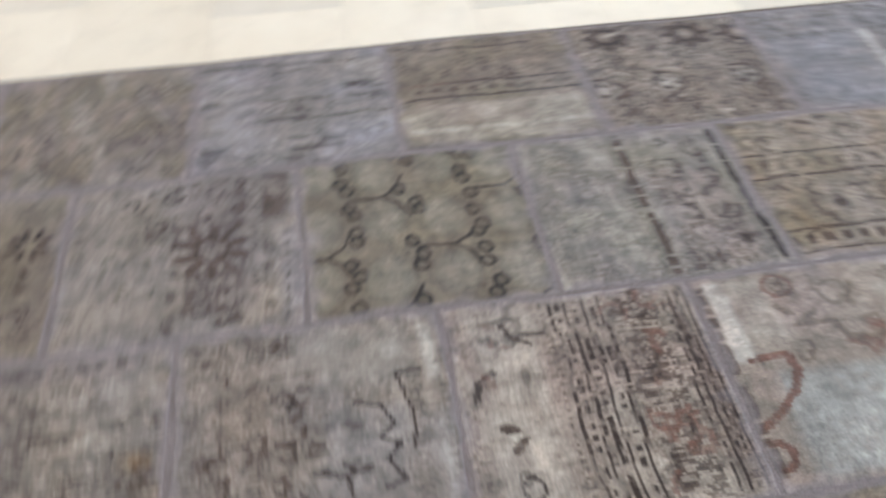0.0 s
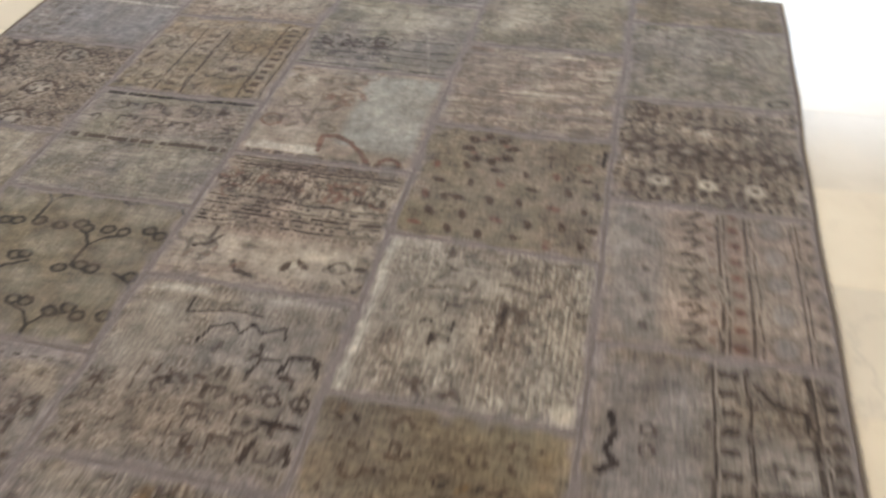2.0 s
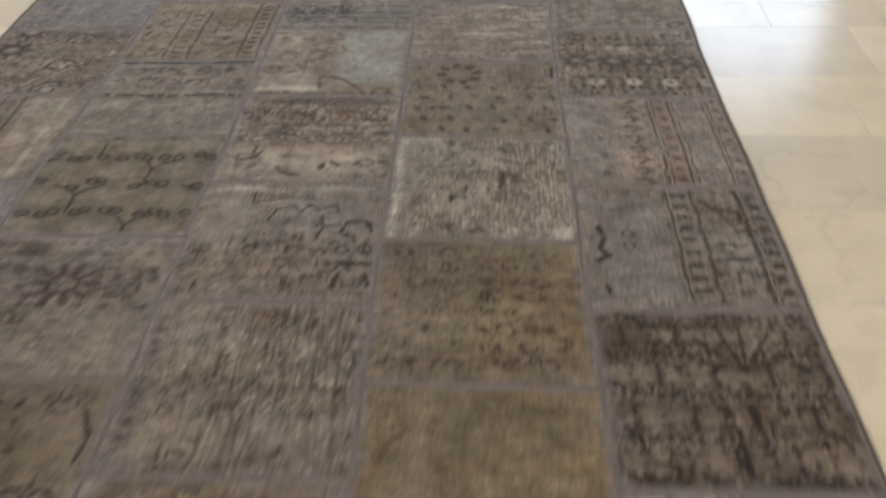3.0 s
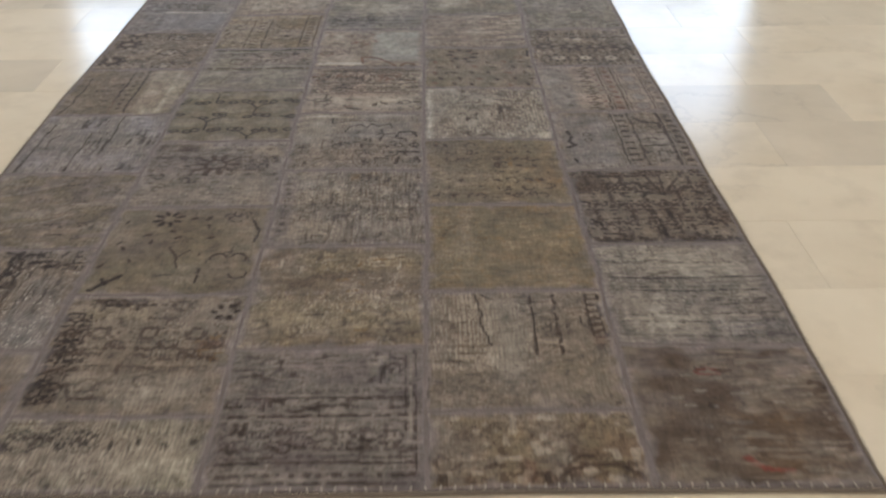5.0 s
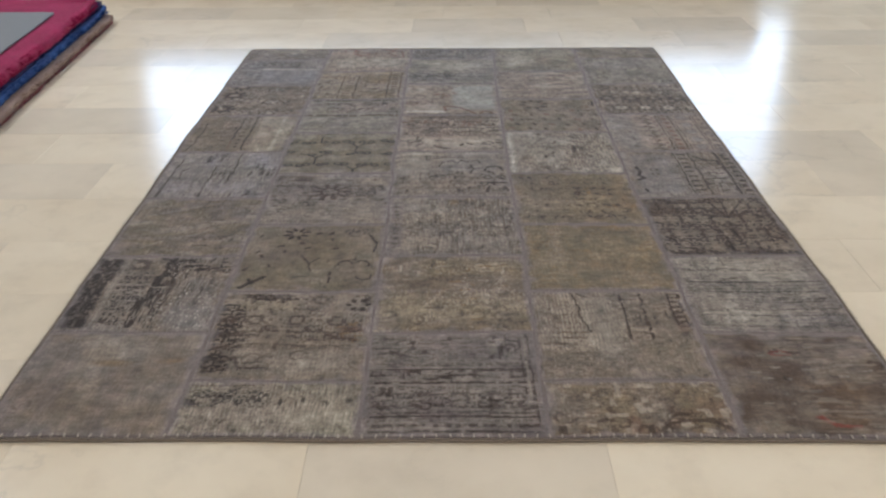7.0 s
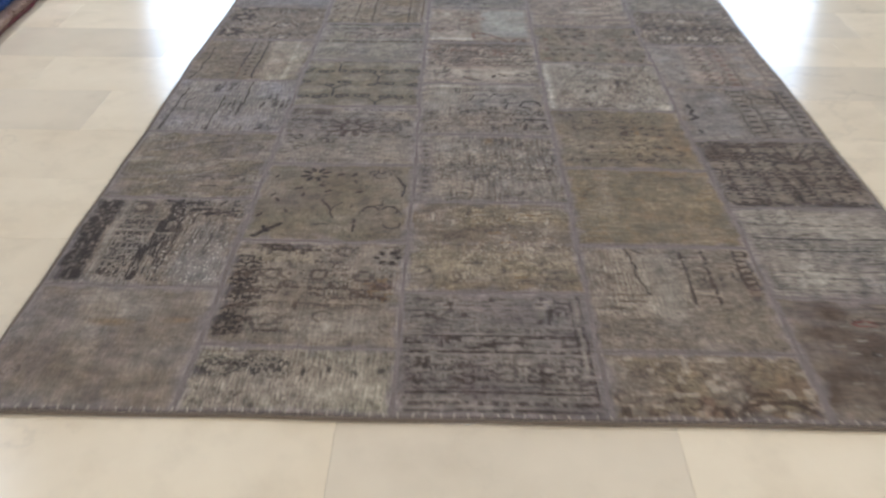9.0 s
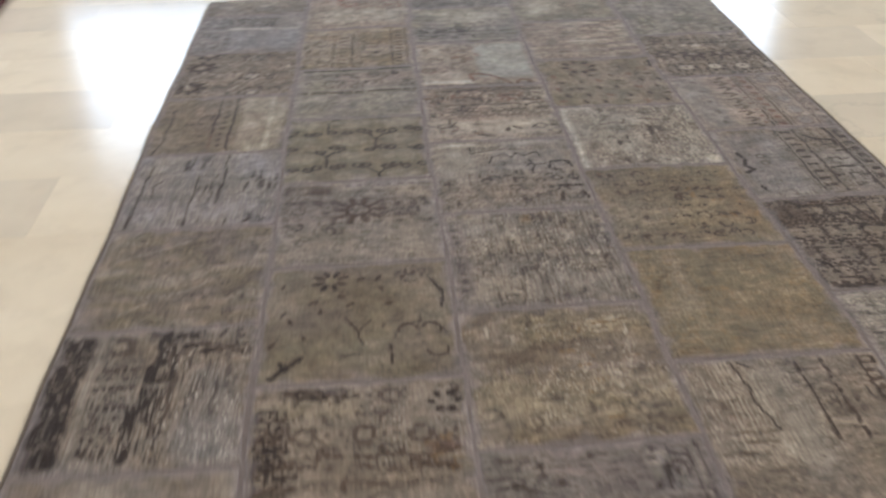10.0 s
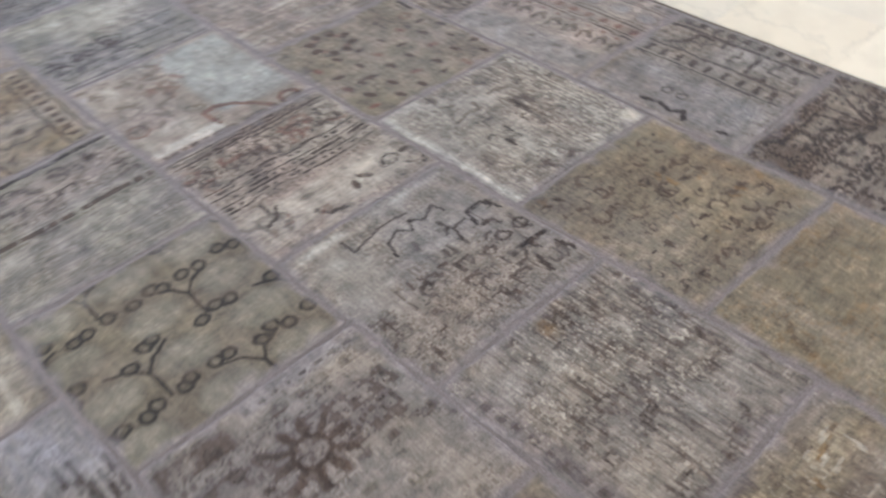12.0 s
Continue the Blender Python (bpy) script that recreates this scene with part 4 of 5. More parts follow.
def piece_42(p):
    p.bands("brown", "greige", 8, 0.3).old("ink", 0.24, 0.42, 0.9, 0.33).line("ink", [(0.5, 0.06), (0.52, 0.22), (0.5, 0.4)], 0.026).line("ink", [(0.5, 0.22), (0.64, 0.24), (0.66, 0.32)], 0.022)
    for a in (20, 50, 80, 110, 140, 165): p.line("ink", [(0.62, 0.62), (0.62 + 0.24 * math.cos(radians(a)), 0.62 + 0.3 * math.sin(radians(a)))], 0.02, 0.9)
    p.scatter("black", 30, 0.03, 0.97, 0.04, 0.96, 0.045, 0.95, "hlsb", 7).bar("black", 0.03, 0.05, False, 0, 1, 0.8, 0.25).scatter("taupe", 24, 0.05, 0.95, 0.08, 0.5, 0.03, 0.9, "hw", 4)
def piece_43(p):
    p.area("steel", 0.02, 0.46, 0.04, 0.97, 0.55, 0.08, 0.3).ribbed("stone", 0.3, 0.9, 0, 1, 0.028, 0.35, 0.4)
    for u, w, g in ((0.485, 0.016, 0.08), (0.62, 0.017, 0.1), (0.87, 0.02, 0.06), (0.905, 0.012, 0.3)): p.bar("ink", u, w, True, 0.02, 0.99, 0.9, g)
    p.dashes("ink", 0.55, 0.1, 0.35, 0.08, True, 0.02, 0.97, 0.85).dashes("ink", 0.95, 0.1, 0.45, 0.055, True, 0.02, 0.97, 0.9).line("black", [(0.1, 0.64), (0.12, 0.54), (0.09, 0.46), (0.13, 0.4), (0.07, 0.36)], 0.032).ring("ink", 0.24, 0.58, 0.028, 0.014, 0.8).ring("ink", 0.24, 0.48, 0.028, 0.014, 0.8).spot("black", 0.1, 0.14, 0.016, 0.05, 10)
    p.line("ink", [(0.66, 0.88), (0.72, 0.8), (0.84, 0.78), (0.84, 0.68)], 0.022).scatter("ink", 14, 0.65, 0.86, 0.06, 0.66, 0.036, 0.85, "hlb", 5).old("ink", 0.2, 0.34, 0.5, 0.42, 0.62, 1)
def piece_44(p):
    p.area("slate", 0, 0.3, 0, 1, 0.7, 0.06, 0.3).area("rust", 0.56, 0.655, 0, 1, 0.35, 0.02)
    for u, w in ((0.535, 0.014), (0.565, 0.01), (0.665, 0.014), (0.695, 0.012), (0.885, 0.014), (0.915, 0.012)): p.bar("umber", u, w, True, 0, 1, 0.9, 0.1)
    for k in range(9):
        v = 0.04 + 0.115 * k
        p.spot("rust", 0.61, v + 0.02, 0.04, 0.034, -25, 1.0, 0.5).line("umber", [(0.4, v - 0.04), (0.46, v), (0.42, v + 0.035), (0.36, v + 0.02)], 0.02).spot("brown", 0.44, v, 0.045, 0.026, 20, 0.9, 0.5).spot("rust", 0.5, v + 0.05, 0.024, 0.024, 0, 0.85, 0.5)
        p.spot("umber", 0.96, v, 0.03, 0.03, 30, 0.8, 0.5)
    for k in range(5): p.spot("slate", 0.79, 0.1 + 0.2 * k, 0.06, 0.075, 0, 0.8, 0.4).ring("umber", 0.79, 0.1 + 0.2 * k, 0.06, 0.014, 0.5, 1.3).spot("umber", 0.2, 0.12 + 0.19 * k, 0.045, 0.022, 130, 0.6, 0.5)
    p.bands("mauve", "stone", 7, 0.2)
def piece_45(p):
    p.old("umber", 0.25, 0.42, 0.7, 0.33).area("brown", 0, 1, 0.36, 0.66, 0.45, 0.05, 0.7)
    for k in range(4):
        cu = 0.14 + 0.25 * k
        p.spot("cream", cu + 0.1, 0.2, 0.065, 0.065, 0, 0.9, 0.4).petals("ink", cu + 0.1, 0.2, 0.11, 7, 0.02, 0.9, 0.55).spot("brown", cu + 0.1, 0.2, 0.02, 0.02).spot("cream", cu + 0.1, 0.7, 0.05, 0.05, 0, 0.7, 0.5)
        p.ring("ink", cu, 0.5, 0.07, 0.04, 0.75, 0.8).spot("stone", cu, 0.5, 0.025, 0.024, 0, 0.6).petals("ink", cu, 0.5, 0.13, 7, 0.024, 0.8, 0.5)
    p.bar("ink", 0.05, 0.04, False, 0, 1, 0.8, 0.4).bar("ink", 0.76, 0.035, False, 0, 1, 0.7, 0.4).scatter("ink", 30, 0.02, 0.98, 0.04, 0.97, 0.036, 0.9, "sclo").scatter("cream", 12, 0.05, 0.95, 0.1, 0.9, 0.03, 0.7, "lo").scatter("umber", 8, 0.1, 0.9, 0.8, 0.95, 0.05, 0.9, "r")
def piece_46(p): p.old("umber", 0.18, 0.36, 0.5, 0.4).scatter("ink", 22, 0, 1, 0, 1, 0.032, 0.6, "slco").mottle("stone", 9, 0.55, 0.4).ring("ink", 0.9, 0.08, 0.05, 0.024, 0.9, 0.7).bands("moss", "stone", 9, 0.3)
def piece_47(p): p.bands("moss", "straw", 5, 0.4).old("umber", 0.16, 0.34, 0.45, 0.42).scatter("umber", 14, 0, 1, 0, 0.5, 0.026, 0.5, "lho")


# Column, row from the front, two ground shades, the way of the ribs and their strength, and the pattern.
PIECES = [
    (0, 0, "taupe", "grey", "v", 0.18, piece_00), (0, 1, "taupe", "grey", "v", 0.3, piece_01), (0, 2, "taupe", "olive", "v", 0.2, piece_02), (0, 3, "lilac", "grey", "v", 0.3, piece_03),
    (0, 4, "olive", "taupe", "v", 0.2, piece_04), (0, 5, "greige", "taupe", "h", 0.22, piece_05), (0, 6, "grey", "slate", "h", 0.2, piece_06), (0, 7, "taupe", "grey", "h", 0.2, piece_07),
    (1, 0, "sage", "greige", "v", 0.35, piece_10), (1, 1, "greige", "taupe", "v", 0.22, piece_11), (1, 2, "olive", "taupe", "v", 0.16, piece_12), (1, 3, "greige", "grey", "v", 0.2, piece_13),
    (1, 4, "olive", "olive", "v", 0.16, piece_14), (1, 5, "sage", "grey", "h", 0.25, piece_15), (1, 6, "gold", "greige", "v", 0.2, piece_16), (1, 7, "greige", "pink", "h", 0.22, piece_17),
    (2, 0, "grey", "mauve", "h", 0.25, piece_20), (2, 1, "gold", "greige", "v", 0.22, piece_21), (2, 2, "grey", "greige", "v", 0.28, piece_22), (2, 3, "greige", "grey", "v", 0.22, piece_23),
    (2, 4, "pink", "greige", "h", 0.2, piece_24), (2, 5, "greige", "pink", "h", 0.12, piece_25), (2, 6, "sage", "grey", "h", 0.22, piece_26), (2, 7, "slate", "grey", "h", 0.2, piece_27),
    (3, 0, "gold", "taupe", "v", 0.22, piece_30), (3, 1, "greige", "taupe", "v", 0.24, piece_31), (3, 2, "gold", "olive", "v", 0.2, piece_32), (3, 3, "olive", "gold", "v", 0.2, piece_33),
    (3, 4, "stone", "greige", "v", 0.3, piece_34), (3, 5, "olive", "taupe", "v", 0.25, piece_35), (3, 6, "pink", "greige", "h", 0.22, piece_36), (3, 7, "sage", "taupe", "h", 0.22, piece_37),
    (4, 0, "taupe", "brown", "h", 0.22, piece_40), (4, 1, "stone", "grey", "h", 0.28, piece_41), (4, 2, "taupe", "brown", "h", 0.22, piece_42), (4, 3, "grey", "taupe", "v", 0.25, piece_43),
    (4, 4, "greige", "pink", "v", 0.2, piece_44), (4, 5, "greige", "taupe", "v", 0.2, piece_45), (4, 6, "sage", "grey", "h", 0.22, piece_46), (4, 7, "olive", "greige", "h", 0.22, piece_47),
]
# how much of an older pattern shows through all over; the plain pieces have none
BUSY = {(0, 0): 0.12, (3, 2): 0.12, (2, 5): 0.15, (1, 2): 0.1, (1, 4): 0.0, (0, 3): 0.3, (2, 1): 0.3, (4, 0): 0.25, (4, 4): 0.25, (3, 4): 0.4}
GAP, CELLS = 0.0036, 176


def row_span(column, row):
    """Where a patch begins and ends along the rug; every second column starts with a half patch."""
    if column % 2 == 0:
        lo, hi = row * PITCH, (row + 1) * PITCH
    else:
        lo, hi = (row - 1) * PITCH + 0.2, row * PITCH + 0.2
    return max(lo, 0.0), min(hi, RUG_L)


def sheet(name, xs, ys, height, material, parent, layers=None, seed=0):
    """A fine sheet over the rug's plan, turned down at its rim."""
    nu, nv = len(xs), len(ys)
    gx, gy = np.meshgrid(xs, ys)
    wx, wy = sway(gx, gy)
    if layers is not None:
        # each piece is cut by hand: its outline wanders a little
        wx = wx + 0.0045 * (cloud_noise(gx.shape, 3, 5, seed + 31) - 0.5) + 0.0022 * (cloud_noise(gx.shape, 14, 22, seed + 32) - 0.5)
        wy = wy + 0.0045 * (cloud_noise(gx.shape, 5, 3, seed + 33) - 0.5) + 0.0022 * (cloud_noise(gx.shape, 22, 14, seed + 34) - 0.5)
    z = height + swell(gx, gy)
    rim = np.zeros_like(z, bool)
    rim[0], rim[-1], rim[:, 0], rim[:, -1] = True, True, True, True
    z[rim] -= 0.0011
    if layers is not None:
        # dark yarn is worn lower than pale
        z = z + 0.0012 * (np.clip(layers[..., :3].mean(-1), 0.0, 0.4) - 0.2)
    me = bpy.data.meshes.new(name)
    me.vertices.add(nu * nv)
    me.vertices.foreach_set("co", np.stack([wx, wy, z], -1).astype(np.float32).ravel())
    i = np.arange((nv - 1) * nu).reshape(nv - 1, nu)[:, :-1].ravel()
    quads = np.stack([i, i + 1, i + nu + 1, i + nu], -1)
    me.loops.add(quads.size)
    me.loops.foreach_set("vertex_index", quads.ravel().astype(np.int32))
    me.polygons.add(len(quads))
    me.polygons.foreach_set("loop_start", np.arange(0, quads.size, 4, dtype=np.int32))
    me.polygons.foreach_set("use_smooth", np.ones(len(quads), bool))
    me.update()
    me.validate()
    if layers is not None:
        at = me.color_attributes.new("yarn", "FLOAT_COLOR", "POINT")
        at.data.foreach_set("color", layers.astype(np.float32).ravel())
    me.materials.append(material)
    ob = new(name, me)
    ob.parent = parent
    return ob


rug = new("patchwork_rug")
tagged(rug, "faded grey-brown overdyed patchwork rug of square wool pieces on marble", "rug")
seams = sheet("seam_ground", np.linspace(0.004, RUG_W - 0.004, 101), np.linspace(0.004, RUG_L - 0.004, 151), PILE_Z - 0.0009, SEAM, rug)
tagged(seams, "mauve-grey wool seams between the pieces")
for column, row, first, second, ribs, amount, draw in PIECES:
    lo, hi = row_span(column, row)
    tall = (hi - lo) / PITCH
    nv = max(60, int(CELLS * tall))
    pattern = Patch(CELLS, nv, 100 * column + row + 5, tall, first, second, ribs, 0.0 if draw is piece_14 else 0.0125)
    pattern.old("umber", 0.115, 0.3, BUSY.get((column, row), 0.5), 0.44, steps=7)
    draw(pattern)
    side = 0.007
    xs = np.linspace(column * PITCH + (side if column == 0 else GAP), (column + 1) * PITCH - (side if column == 4 else GAP), CELLS)
    ys = np.linspace(lo + (side if lo == 0 else GAP), hi - (side if hi == RUG_L else GAP), nv)
    sheet("patch", xs, ys, PILE_Z, pile_material("wool_piece", ribs, amount), rug, pattern.colours(), pattern.seed)


def rope(name, points, radius, material, parent, flat=0.8, sides=8):
    """A bound cord along a line of points."""
    verts, faces = [], []
    for k, p in enumerate(points):
        a, b = points[max(0, k - 1)], points[min(len(points) - 1, k + 1)]
        along = (Vector(b) - Vector(a)).normalized()
        out = along.cross(Vector((0, 0, 1)))
        for s in range(sides):
            t = 2 * math.pi * s / sides
            verts.append(Vector(p) + out * radius * math.cos(t) + Vector((0, 0, 1)) * radius * flat * math.sin(t))
    for k in range(len(points) - 1):
        for s in range(sides):
            c, d = k * sides + s, k * sides + (s + 1) % sides
            faces.append((c, d, d + sides, c + sides))
    faces.append(tuple(range(sides))[::-1])
    faces.append(tuple(range(len(verts) - sides, len(verts))))
    return mesh_object(name, verts, faces, material, parent, True)


def along_edge(ax, ay, bx, by, n=90):
    out = []
    for k in range(n + 1):
        x, y = ax + (bx - ax) * k / n, ay + (by - ay) * k / n
        wx, wy = sway(x, y)
        out.append((wx, wy, 0.0044 + max(0.0, float(swell(x, y)))))
    return out


for ends in ((0, 0, RUG_W, 0), (RUG_W, 0, RUG_W, RUG_L), (RUG_W, RUG_L, 0, RUG_L), (0, RUG_L, 0, 0)):
    tagged(rope("edge_binding", along_edge(*ends), 0.0042 if ends[1] == ends[3] else 0.0034, EDGE, rug, 1.0), "brown bound edge")

# loose wool along the long cut edges
frng = random.Random(8)
for side_x, way in ((0.0, -1), (RUG_W, 1)):
    verts, faces = [], []
    for k in range(2600):
        y = frng.uniform(0.01, RUG_L - 0.01)
        wx, wy = sway(side_x, y)
        o = Vector((wx + way * 0.001, wy, frng.uniform(0.003, 0.0085)))
        tip = o + Vector((way * frng.uniform(0.003, 0.009), frng.uniform(-0.005, 0.005), frng.uniform(-0.002, 0.003)))
        i = len(verts)
        verts += [o - Vector((0, 0.0007, 0)), o + Vector((0, 0.0007, 0)), o + Vector((0, 0, 0.0009)), tip]
        faces += [(i, i + 1, i + 3), (i + 1, i + 2, i + 3), (i + 2, i, i + 3)]
    tagged(mesh_object("loose_wool", verts, faces, THREAD, rug), "loose pale wool fibres", kind="stuff")

# running stitches along the front and back ends
bm = box(-0.0018, 0.0018, -0.0055, 0.0055, -0.0006, 0.0018, 0.0006, 1)
stitch_mesh = bpy.data.meshes.new("stitch")
bm.to_mesh(stitch_mesh)
bm.free()
stitch_mesh.materials.append(THREAD)
srng = random.Random(4)
for end in (0.0085, RUG_L - 0.0085):
    for k in range(77):
        x = 0.012 + k * 0.0258 + srng.uniform(-0.002, 0.002)
        wx, wy = sway(x, end)
        s = new("stitch", stitch_mesh)
        s.parent = rug
        s.matrix_basis = pose(wx, wy, PILE_Z + 0.0006 + swell(x, end), 0, 0, srng.uniform(-14, 14))

# ---- rugs piled beside it ----
def pad(name, corners, z0, z1, material, wobble, label, category="rug", seed=0, group="", rounding=0.45, n=26, fuzz=0.0, curl=0.0):
    """A soft thick rug lying flat: a four-cornered plan with rounded corners, bulging sides and an uneven pile."""
    pts = []
    for k in range(4):
        a, b = Vector(corners[k]), Vector(corners[(k + 1) % 4])
        for j in range(n):
            pts.append(a.lerp(b, j / n))
    centre = sum((Vector(c) for c in corners), Vector((0, 0))) / 4
    h, rings, verts, faces = z1 - z0, [], [], []
    count = len(pts)
    step = 26 / n
    jit = [wobble * (noise.noise(Vector((k * 0.37 * step, seed * 3.1, 0))) + 0.5 * noise.noise(Vector((k * 1.3 * step, seed, 2)))) + fuzz * noise.noise(Vector((k * 0.9, seed, 7))) for k in range(count)]
    prof = [(0.0, 0.0), (0.3, 0.12), (rounding, 0.5), (0.3, 0.86), (-0.2, 1.0), (-1.6, 1.0), (-4.0, 1.0)]
    for off, up in prof:
        ring = []
        for k, p in enumerate(pts):
            way = (p - centre).normalized()
            corner = min(k % n, n - k % n) / n
            pull = 0.5 * h * max(0.0, 1 - corner * 14)
            q = p + way * (off * h * 0.6 + jit[k] - pull)
            lift = 0.12 * h * noise.noise(Vector((q.x * 5, q.y * 5, seed + up))) if up == 1.0 else 0.0
            # one far corner curls up off the pile
            lift += curl * (1.0 if off > -1.0 else 0.0) * math.exp(-((q - Vector(corners[3])).length / 0.17) ** 2)
            ring.append(len(verts))
            verts.append((q.x, q.y, z0 + up * h + lift))
        rings.append(ring)
    for a, b in zip(rings, rings[1:]):
        for k in range(count):
            faces.append((a[k], a[(k + 1) % count], b[(k + 1) % count], b[k]))
    faces.append(tuple(rings[-1]))
    faces.append(tuple(reversed(rings[0])))
    ob = mesh_object(name, verts, faces, material, None, True)
    return tagged(ob, label, category, group)


def shag(rug_, corners, z0, z1, material, count, seed):
    """Loose fibres that stand out of the side of a thick rug and droop."""
    r = random.Random(seed)
    verts, faces = [], []
    a, b = Vector(corners[2]), Vector(corners[3])
    c, d = Vector(corners[1]), Vector(corners[2])
    for k in range(count):
        p, q = (a, b) if k % 4 else (c, d)
        along = (q - p).normalized()
        out = Vector((-along.y, along.x)) * (-1 if k % 4 == 9 else 1)
        if out.dot((p + q) / 2 - Vector((-1.6, 2.0))) < 0:
            out = -out
        up = r.random()
        base = p.lerp(q, r.uniform(0.02, 0.985)) + out * (0.3 * (z1 - z0) * (1 - abs(2 * up - 1)) - 0.006)
        o = Vector((base.x, base.y, z0 + (z1 - z0) * (0.08 + 0.92 * up)))
        tip = o + Vector((out.x, out.y, 0)) * r.uniform(0.006, 0.022) + Vector((along.x, along.y, 0)) * r.uniform(-0.008, 0.008) + Vector((0, 0, r.uniform(-0.012, 0.007)))
        tip.z = max(tip.z, 0.001)
        w = Vector((along.x, along.y, 0)) * r.uniform(0.0012, 0.0024)
        i = len(verts)
        verts += [o - w, o + w, o + Vector((0, 0, 0.003)), tip]
        faces += [(i, i + 1, i + 3), (i + 1, i + 2, i + 3), (i + 2, i, i + 3)]
    fibres = mesh_object("loose_wool", verts, faces, material, rug_)
    tagged(fibres, kind="stuff")


MAGENTA = wool_material("magenta_shag", lin(152, 34, 78), 120.0, 0.35, lin(134, 26, 66))
BLUE_SHAG = wool_material("blue_shag", lin(56, 88, 144), 120.0, 0.45, lin(42, 62, 112))
NAVY_SHAG = wool_material("navy_shag", lin(34, 34, 74), 120.0, 0.5)
BEIGE_RUG = wool_material("rose_beige_rug", lin(150, 128, 114), 160.0, 0.4, lin(128, 104, 92))
DARK_RUG = wool_material("dark_brown_rug", lin(92, 62, 58), 160.0, 0.4, lin(110, 50, 58))
GREY_FELT = wool_material("grey_felt", lin(128, 128, 128), 300.0, 0.1)


def plan(dx, far, near=0.55, left=-2.5):
    """A pile's plan: its long edge leans a little towards the rug at the front."""
    return [(left, far), (left, near), (-0.72 + dx, near), (-0.92 + dx, far)]


G = "rugs in the low pile"
PILE = [("folded_rug", 0.026, 3.60, 0.0, 0.022, DARK_RUG, "dark reddish-brown rug at the bottom of a low pile", 500),
        ("folded_rug", 0.034, 3.61, 0.022, 0.050, BEIGE_RUG, "rose-beige rug in a low pile on the floor", 900),
        ("shag_rug", -0.008, 3.65, 0.050, 0.083, BLUE_SHAG, "blue shag rug in a low pile", 2600),
        ("shag_rug", -0.026, 3.65, 0.083, 0.100, NAVY_SHAG, "navy shag rug under a magenta one in a pile", 1200),
        ("shag_rug", -0.022, 3.55, 0.100, 0.146, MAGENTA, "magenta shag rug on top of a low pile", 3600)]
for k, (name, dx, far, z0, z1, wool, label, strands) in enumerate(PILE):
    ob = pad(name, plan(dx, far), z0, z1, wool, 0.016, label, seed=k + 1, group=G, n=110, fuzz=0.006, rounding=0.5, curl=(0.0, 0.0, 0.012, 0.016, 0.034)[k])
    shag(ob, plan(dx, far), z0, z1, wool, strands, 40 + k)
pad("felt_mat", [(-2.4, 3.2), (-2.4, 0.75), (-0.85, 0.75), (-1.03, 3.18)], 0.152, 0.159, GREY_FELT, 0.006, "flat grey felt mat lying on a magenta rug", "mat", seed=6)

# unseen folded rugs, added to block the window's glare; pale to brighten their reflection
SHADES = [("sand", lin(196, 172, 140)), ("beige", lin(186, 160, 130)), ("light brown", lin(168, 140, 110)), ("straw", lin(200, 176, 138)), ("grey-beige", lin(176, 160, 138))]
px0, px1 = -2.7, 3.10
for k in range(5):
    name, shade = SHADES[k]
    inset = 0.02 * (k * 7 % 3)
    pad("folded_rug", [(px0, 5.6), (px0 + inset, 4.69 + inset), (px1 - inset, 4.69 + inset), (px1, 5.6)], 0.115 * k, 0.115 * (k + 1), wool_material("glare_blocker_wool", shade, 150.0, 0.35), 0.008,
        f"{name} folded rug in a pile before the window", seed=20 + k, group="folded rugs before the window")

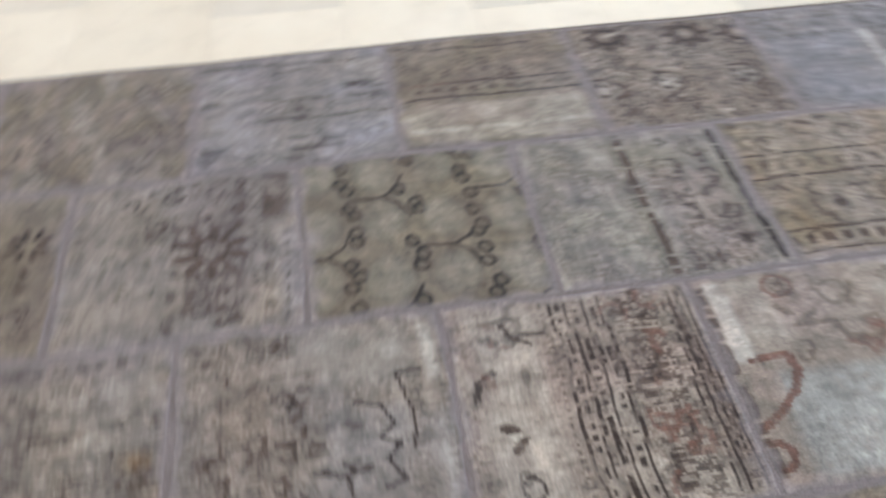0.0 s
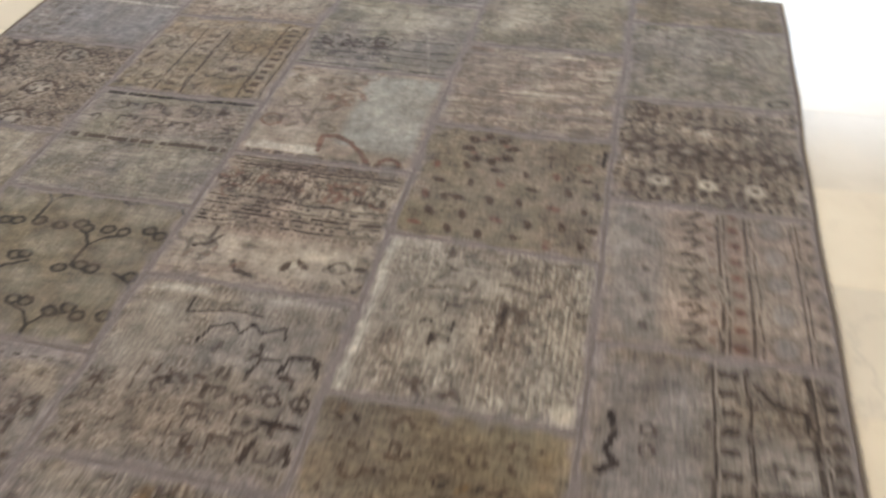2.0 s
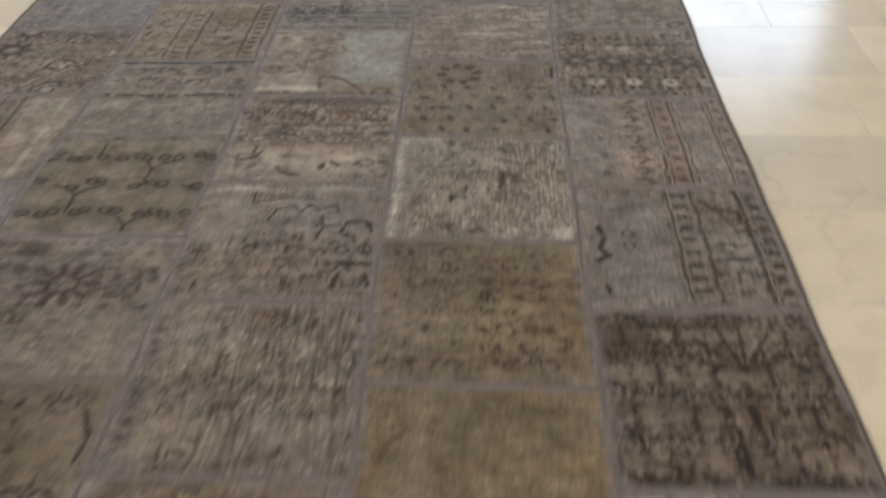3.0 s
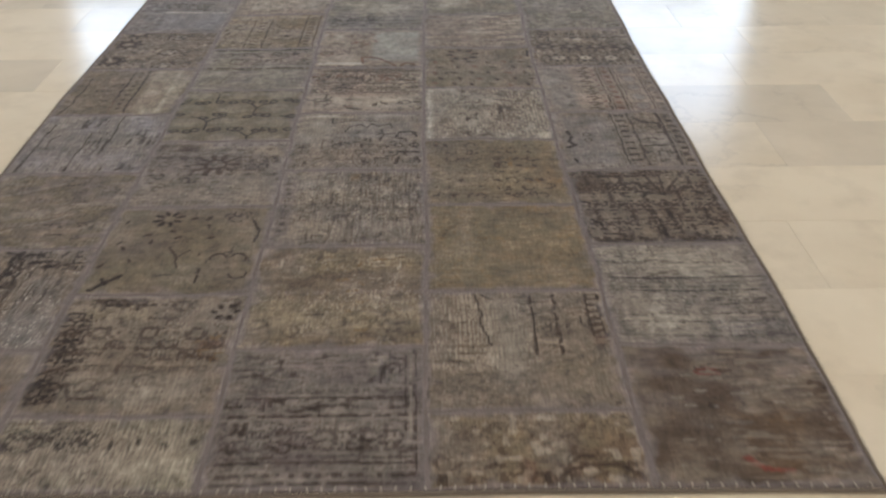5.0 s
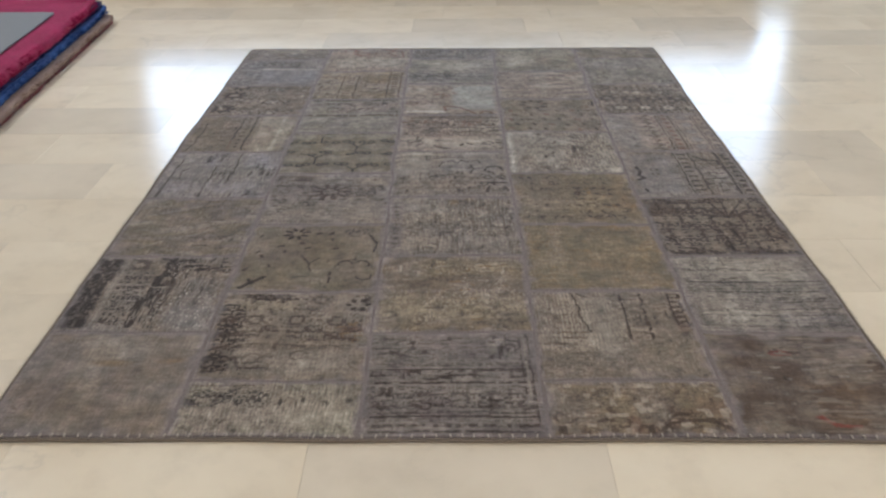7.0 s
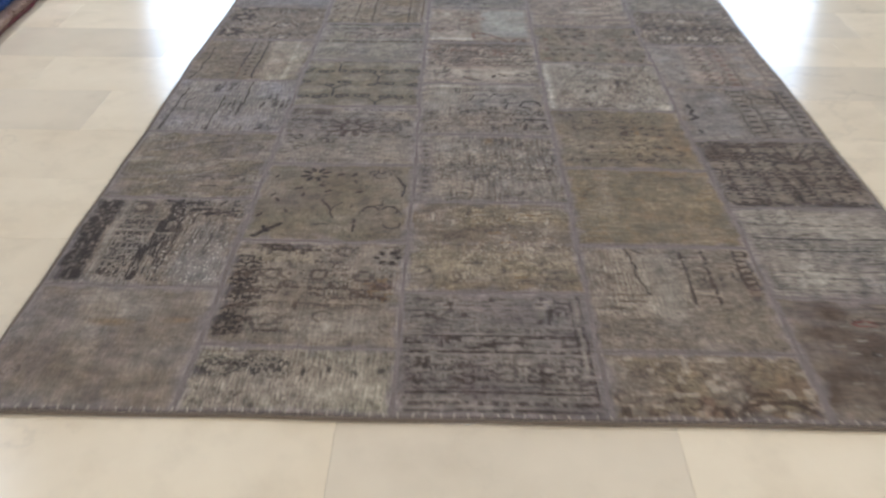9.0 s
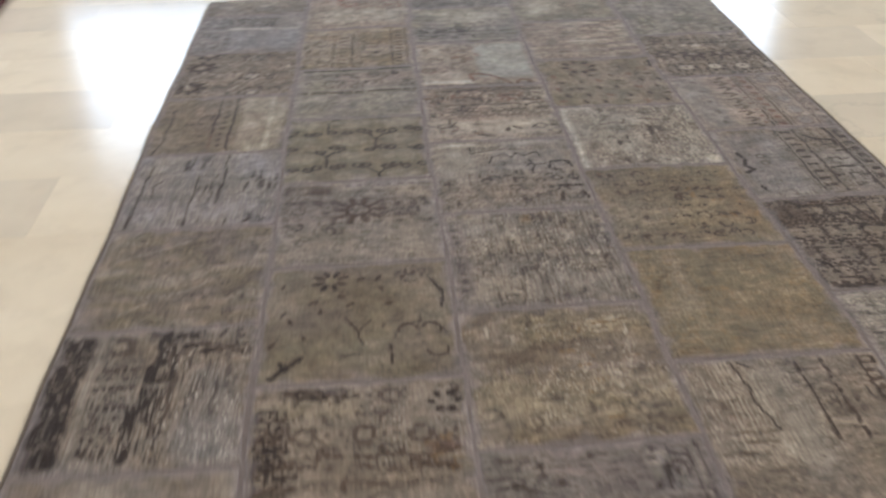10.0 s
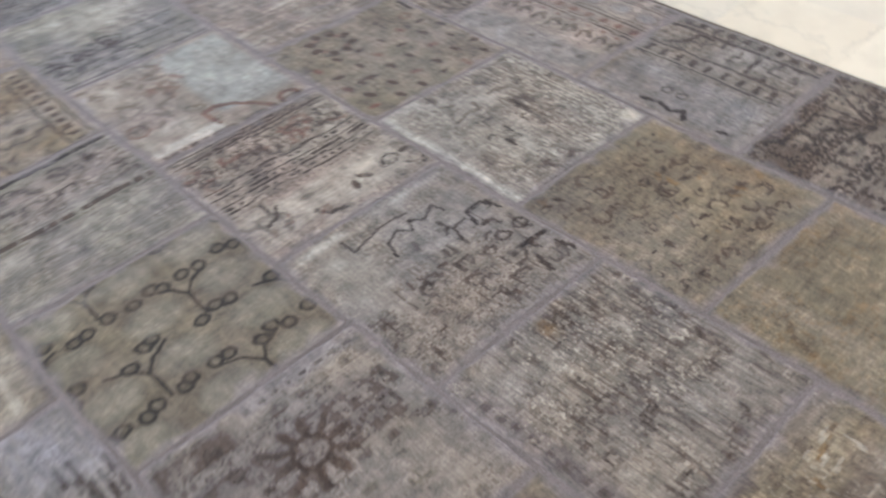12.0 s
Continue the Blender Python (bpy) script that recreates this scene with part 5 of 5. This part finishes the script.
# ---- unseen ceiling lamps, added as fill ----
OPAL = Nodes("lamp_diffuser", 0.4)
OPAL.bsdf.inputs["Emission Color"].default_value = (1.0, 0.93, 0.84, 1)
OPAL.bsdf.inputs["Emission Strength"].default_value = 6.0
for lx, ly, watts in FILL_LAMPS:
    lamp = new("fill_lamp")
    lamp.location = (lx, ly, CEILING)
    tagged(lamp, "narrow white ceiling lamp added unseen as fill light", "lamp", "ceiling lamps")
    part("housing", box(-0.1, 0.1, -0.27, 0.27, -0.028, 0.0, 0.004, 1), FRAME, lamp)
    part("diffuser", box(-0.085, 0.085, -0.255, 0.255, -0.032, -0.0285, 0.001, 1), OPAL.mat, lamp)

# ---- marble slabs of the floor, last ----
TILE_X, TILE_Y, JOINT = 0.612, 0.305, 0.0005
bm = box(-TILE_X / 2 + JOINT / 2, TILE_X / 2 - JOINT / 2, -TILE_Y / 2 + JOINT / 2, TILE_Y / 2 - JOINT / 2, -0.0115, 0.0, 0.0004, 1)
slab = bpy.data.meshes.new("slab")
bm.to_mesh(slab)
bm.free()
slab.materials.append(MARBLE)
grey_slab = slab.copy()
grey_slab.materials.clear()
grey_slab.materials.append(MARBLE_GREY)
field_v, field_f = [], []
trng = random.Random(21)
for j in range(int((Y0 + 0.0) / TILE_Y) - 1, int(Y1 / TILE_Y) + 1):
    y = (j + 0.5) * TILE_Y
    if y < Y0 or y > Y1:
        continue
    start = 0.705 + TILE_X / 2 + (0 if j % 2 else TILE_X / 2) + (0 if j == -1 else trng.uniform(-0.1, 0.1))
    for i in range(-9, 10):
        x = start + i * TILE_X
        if x < X0 or x > X1:
            continue
        if -2.3 < x < 4.0 and -0.7 < y < 4.6:
            greyer = trng.random() < 0.22 if j != -1 else abs(x - 1.01) < 0.1
            s = new("slab", grey_slab if greyer else slab)
            s.parent = floor
            s.matrix_basis = pose(x, y, trng.uniform(-0.0002, 0.0002), trng.uniform(-0.03, 0.03), trng.uniform(-0.02, 0.02), 0)
        else:
            hx, hy = TILE_X / 2 - JOINT / 2, TILE_Y / 2 - JOINT / 2
            b = len(field_v)
            field_v += [(x - hx, y - hy, 0), (x + hx, y - hy, 0), (x + hx, y + hy, 0), (x - hx, y + hy, 0), (x - hx, y - hy, -0.0115), (x + hx, y - hy, -0.0115), (x + hx, y + hy, -0.0115), (x - hx, y + hy, -0.0115)]
            field_f += [(b, b + 1, b + 2, b + 3), (b, b + 4, b + 5, b + 1), (b + 1, b + 5, b + 6, b + 2), (b + 2, b + 6, b + 7, b + 3), (b + 3, b + 7, b + 4, b)]
field = mesh_object("far_slabs", field_v, field_f, MARBLE_FIELD, floor)
tagged(field, kind="stuff")
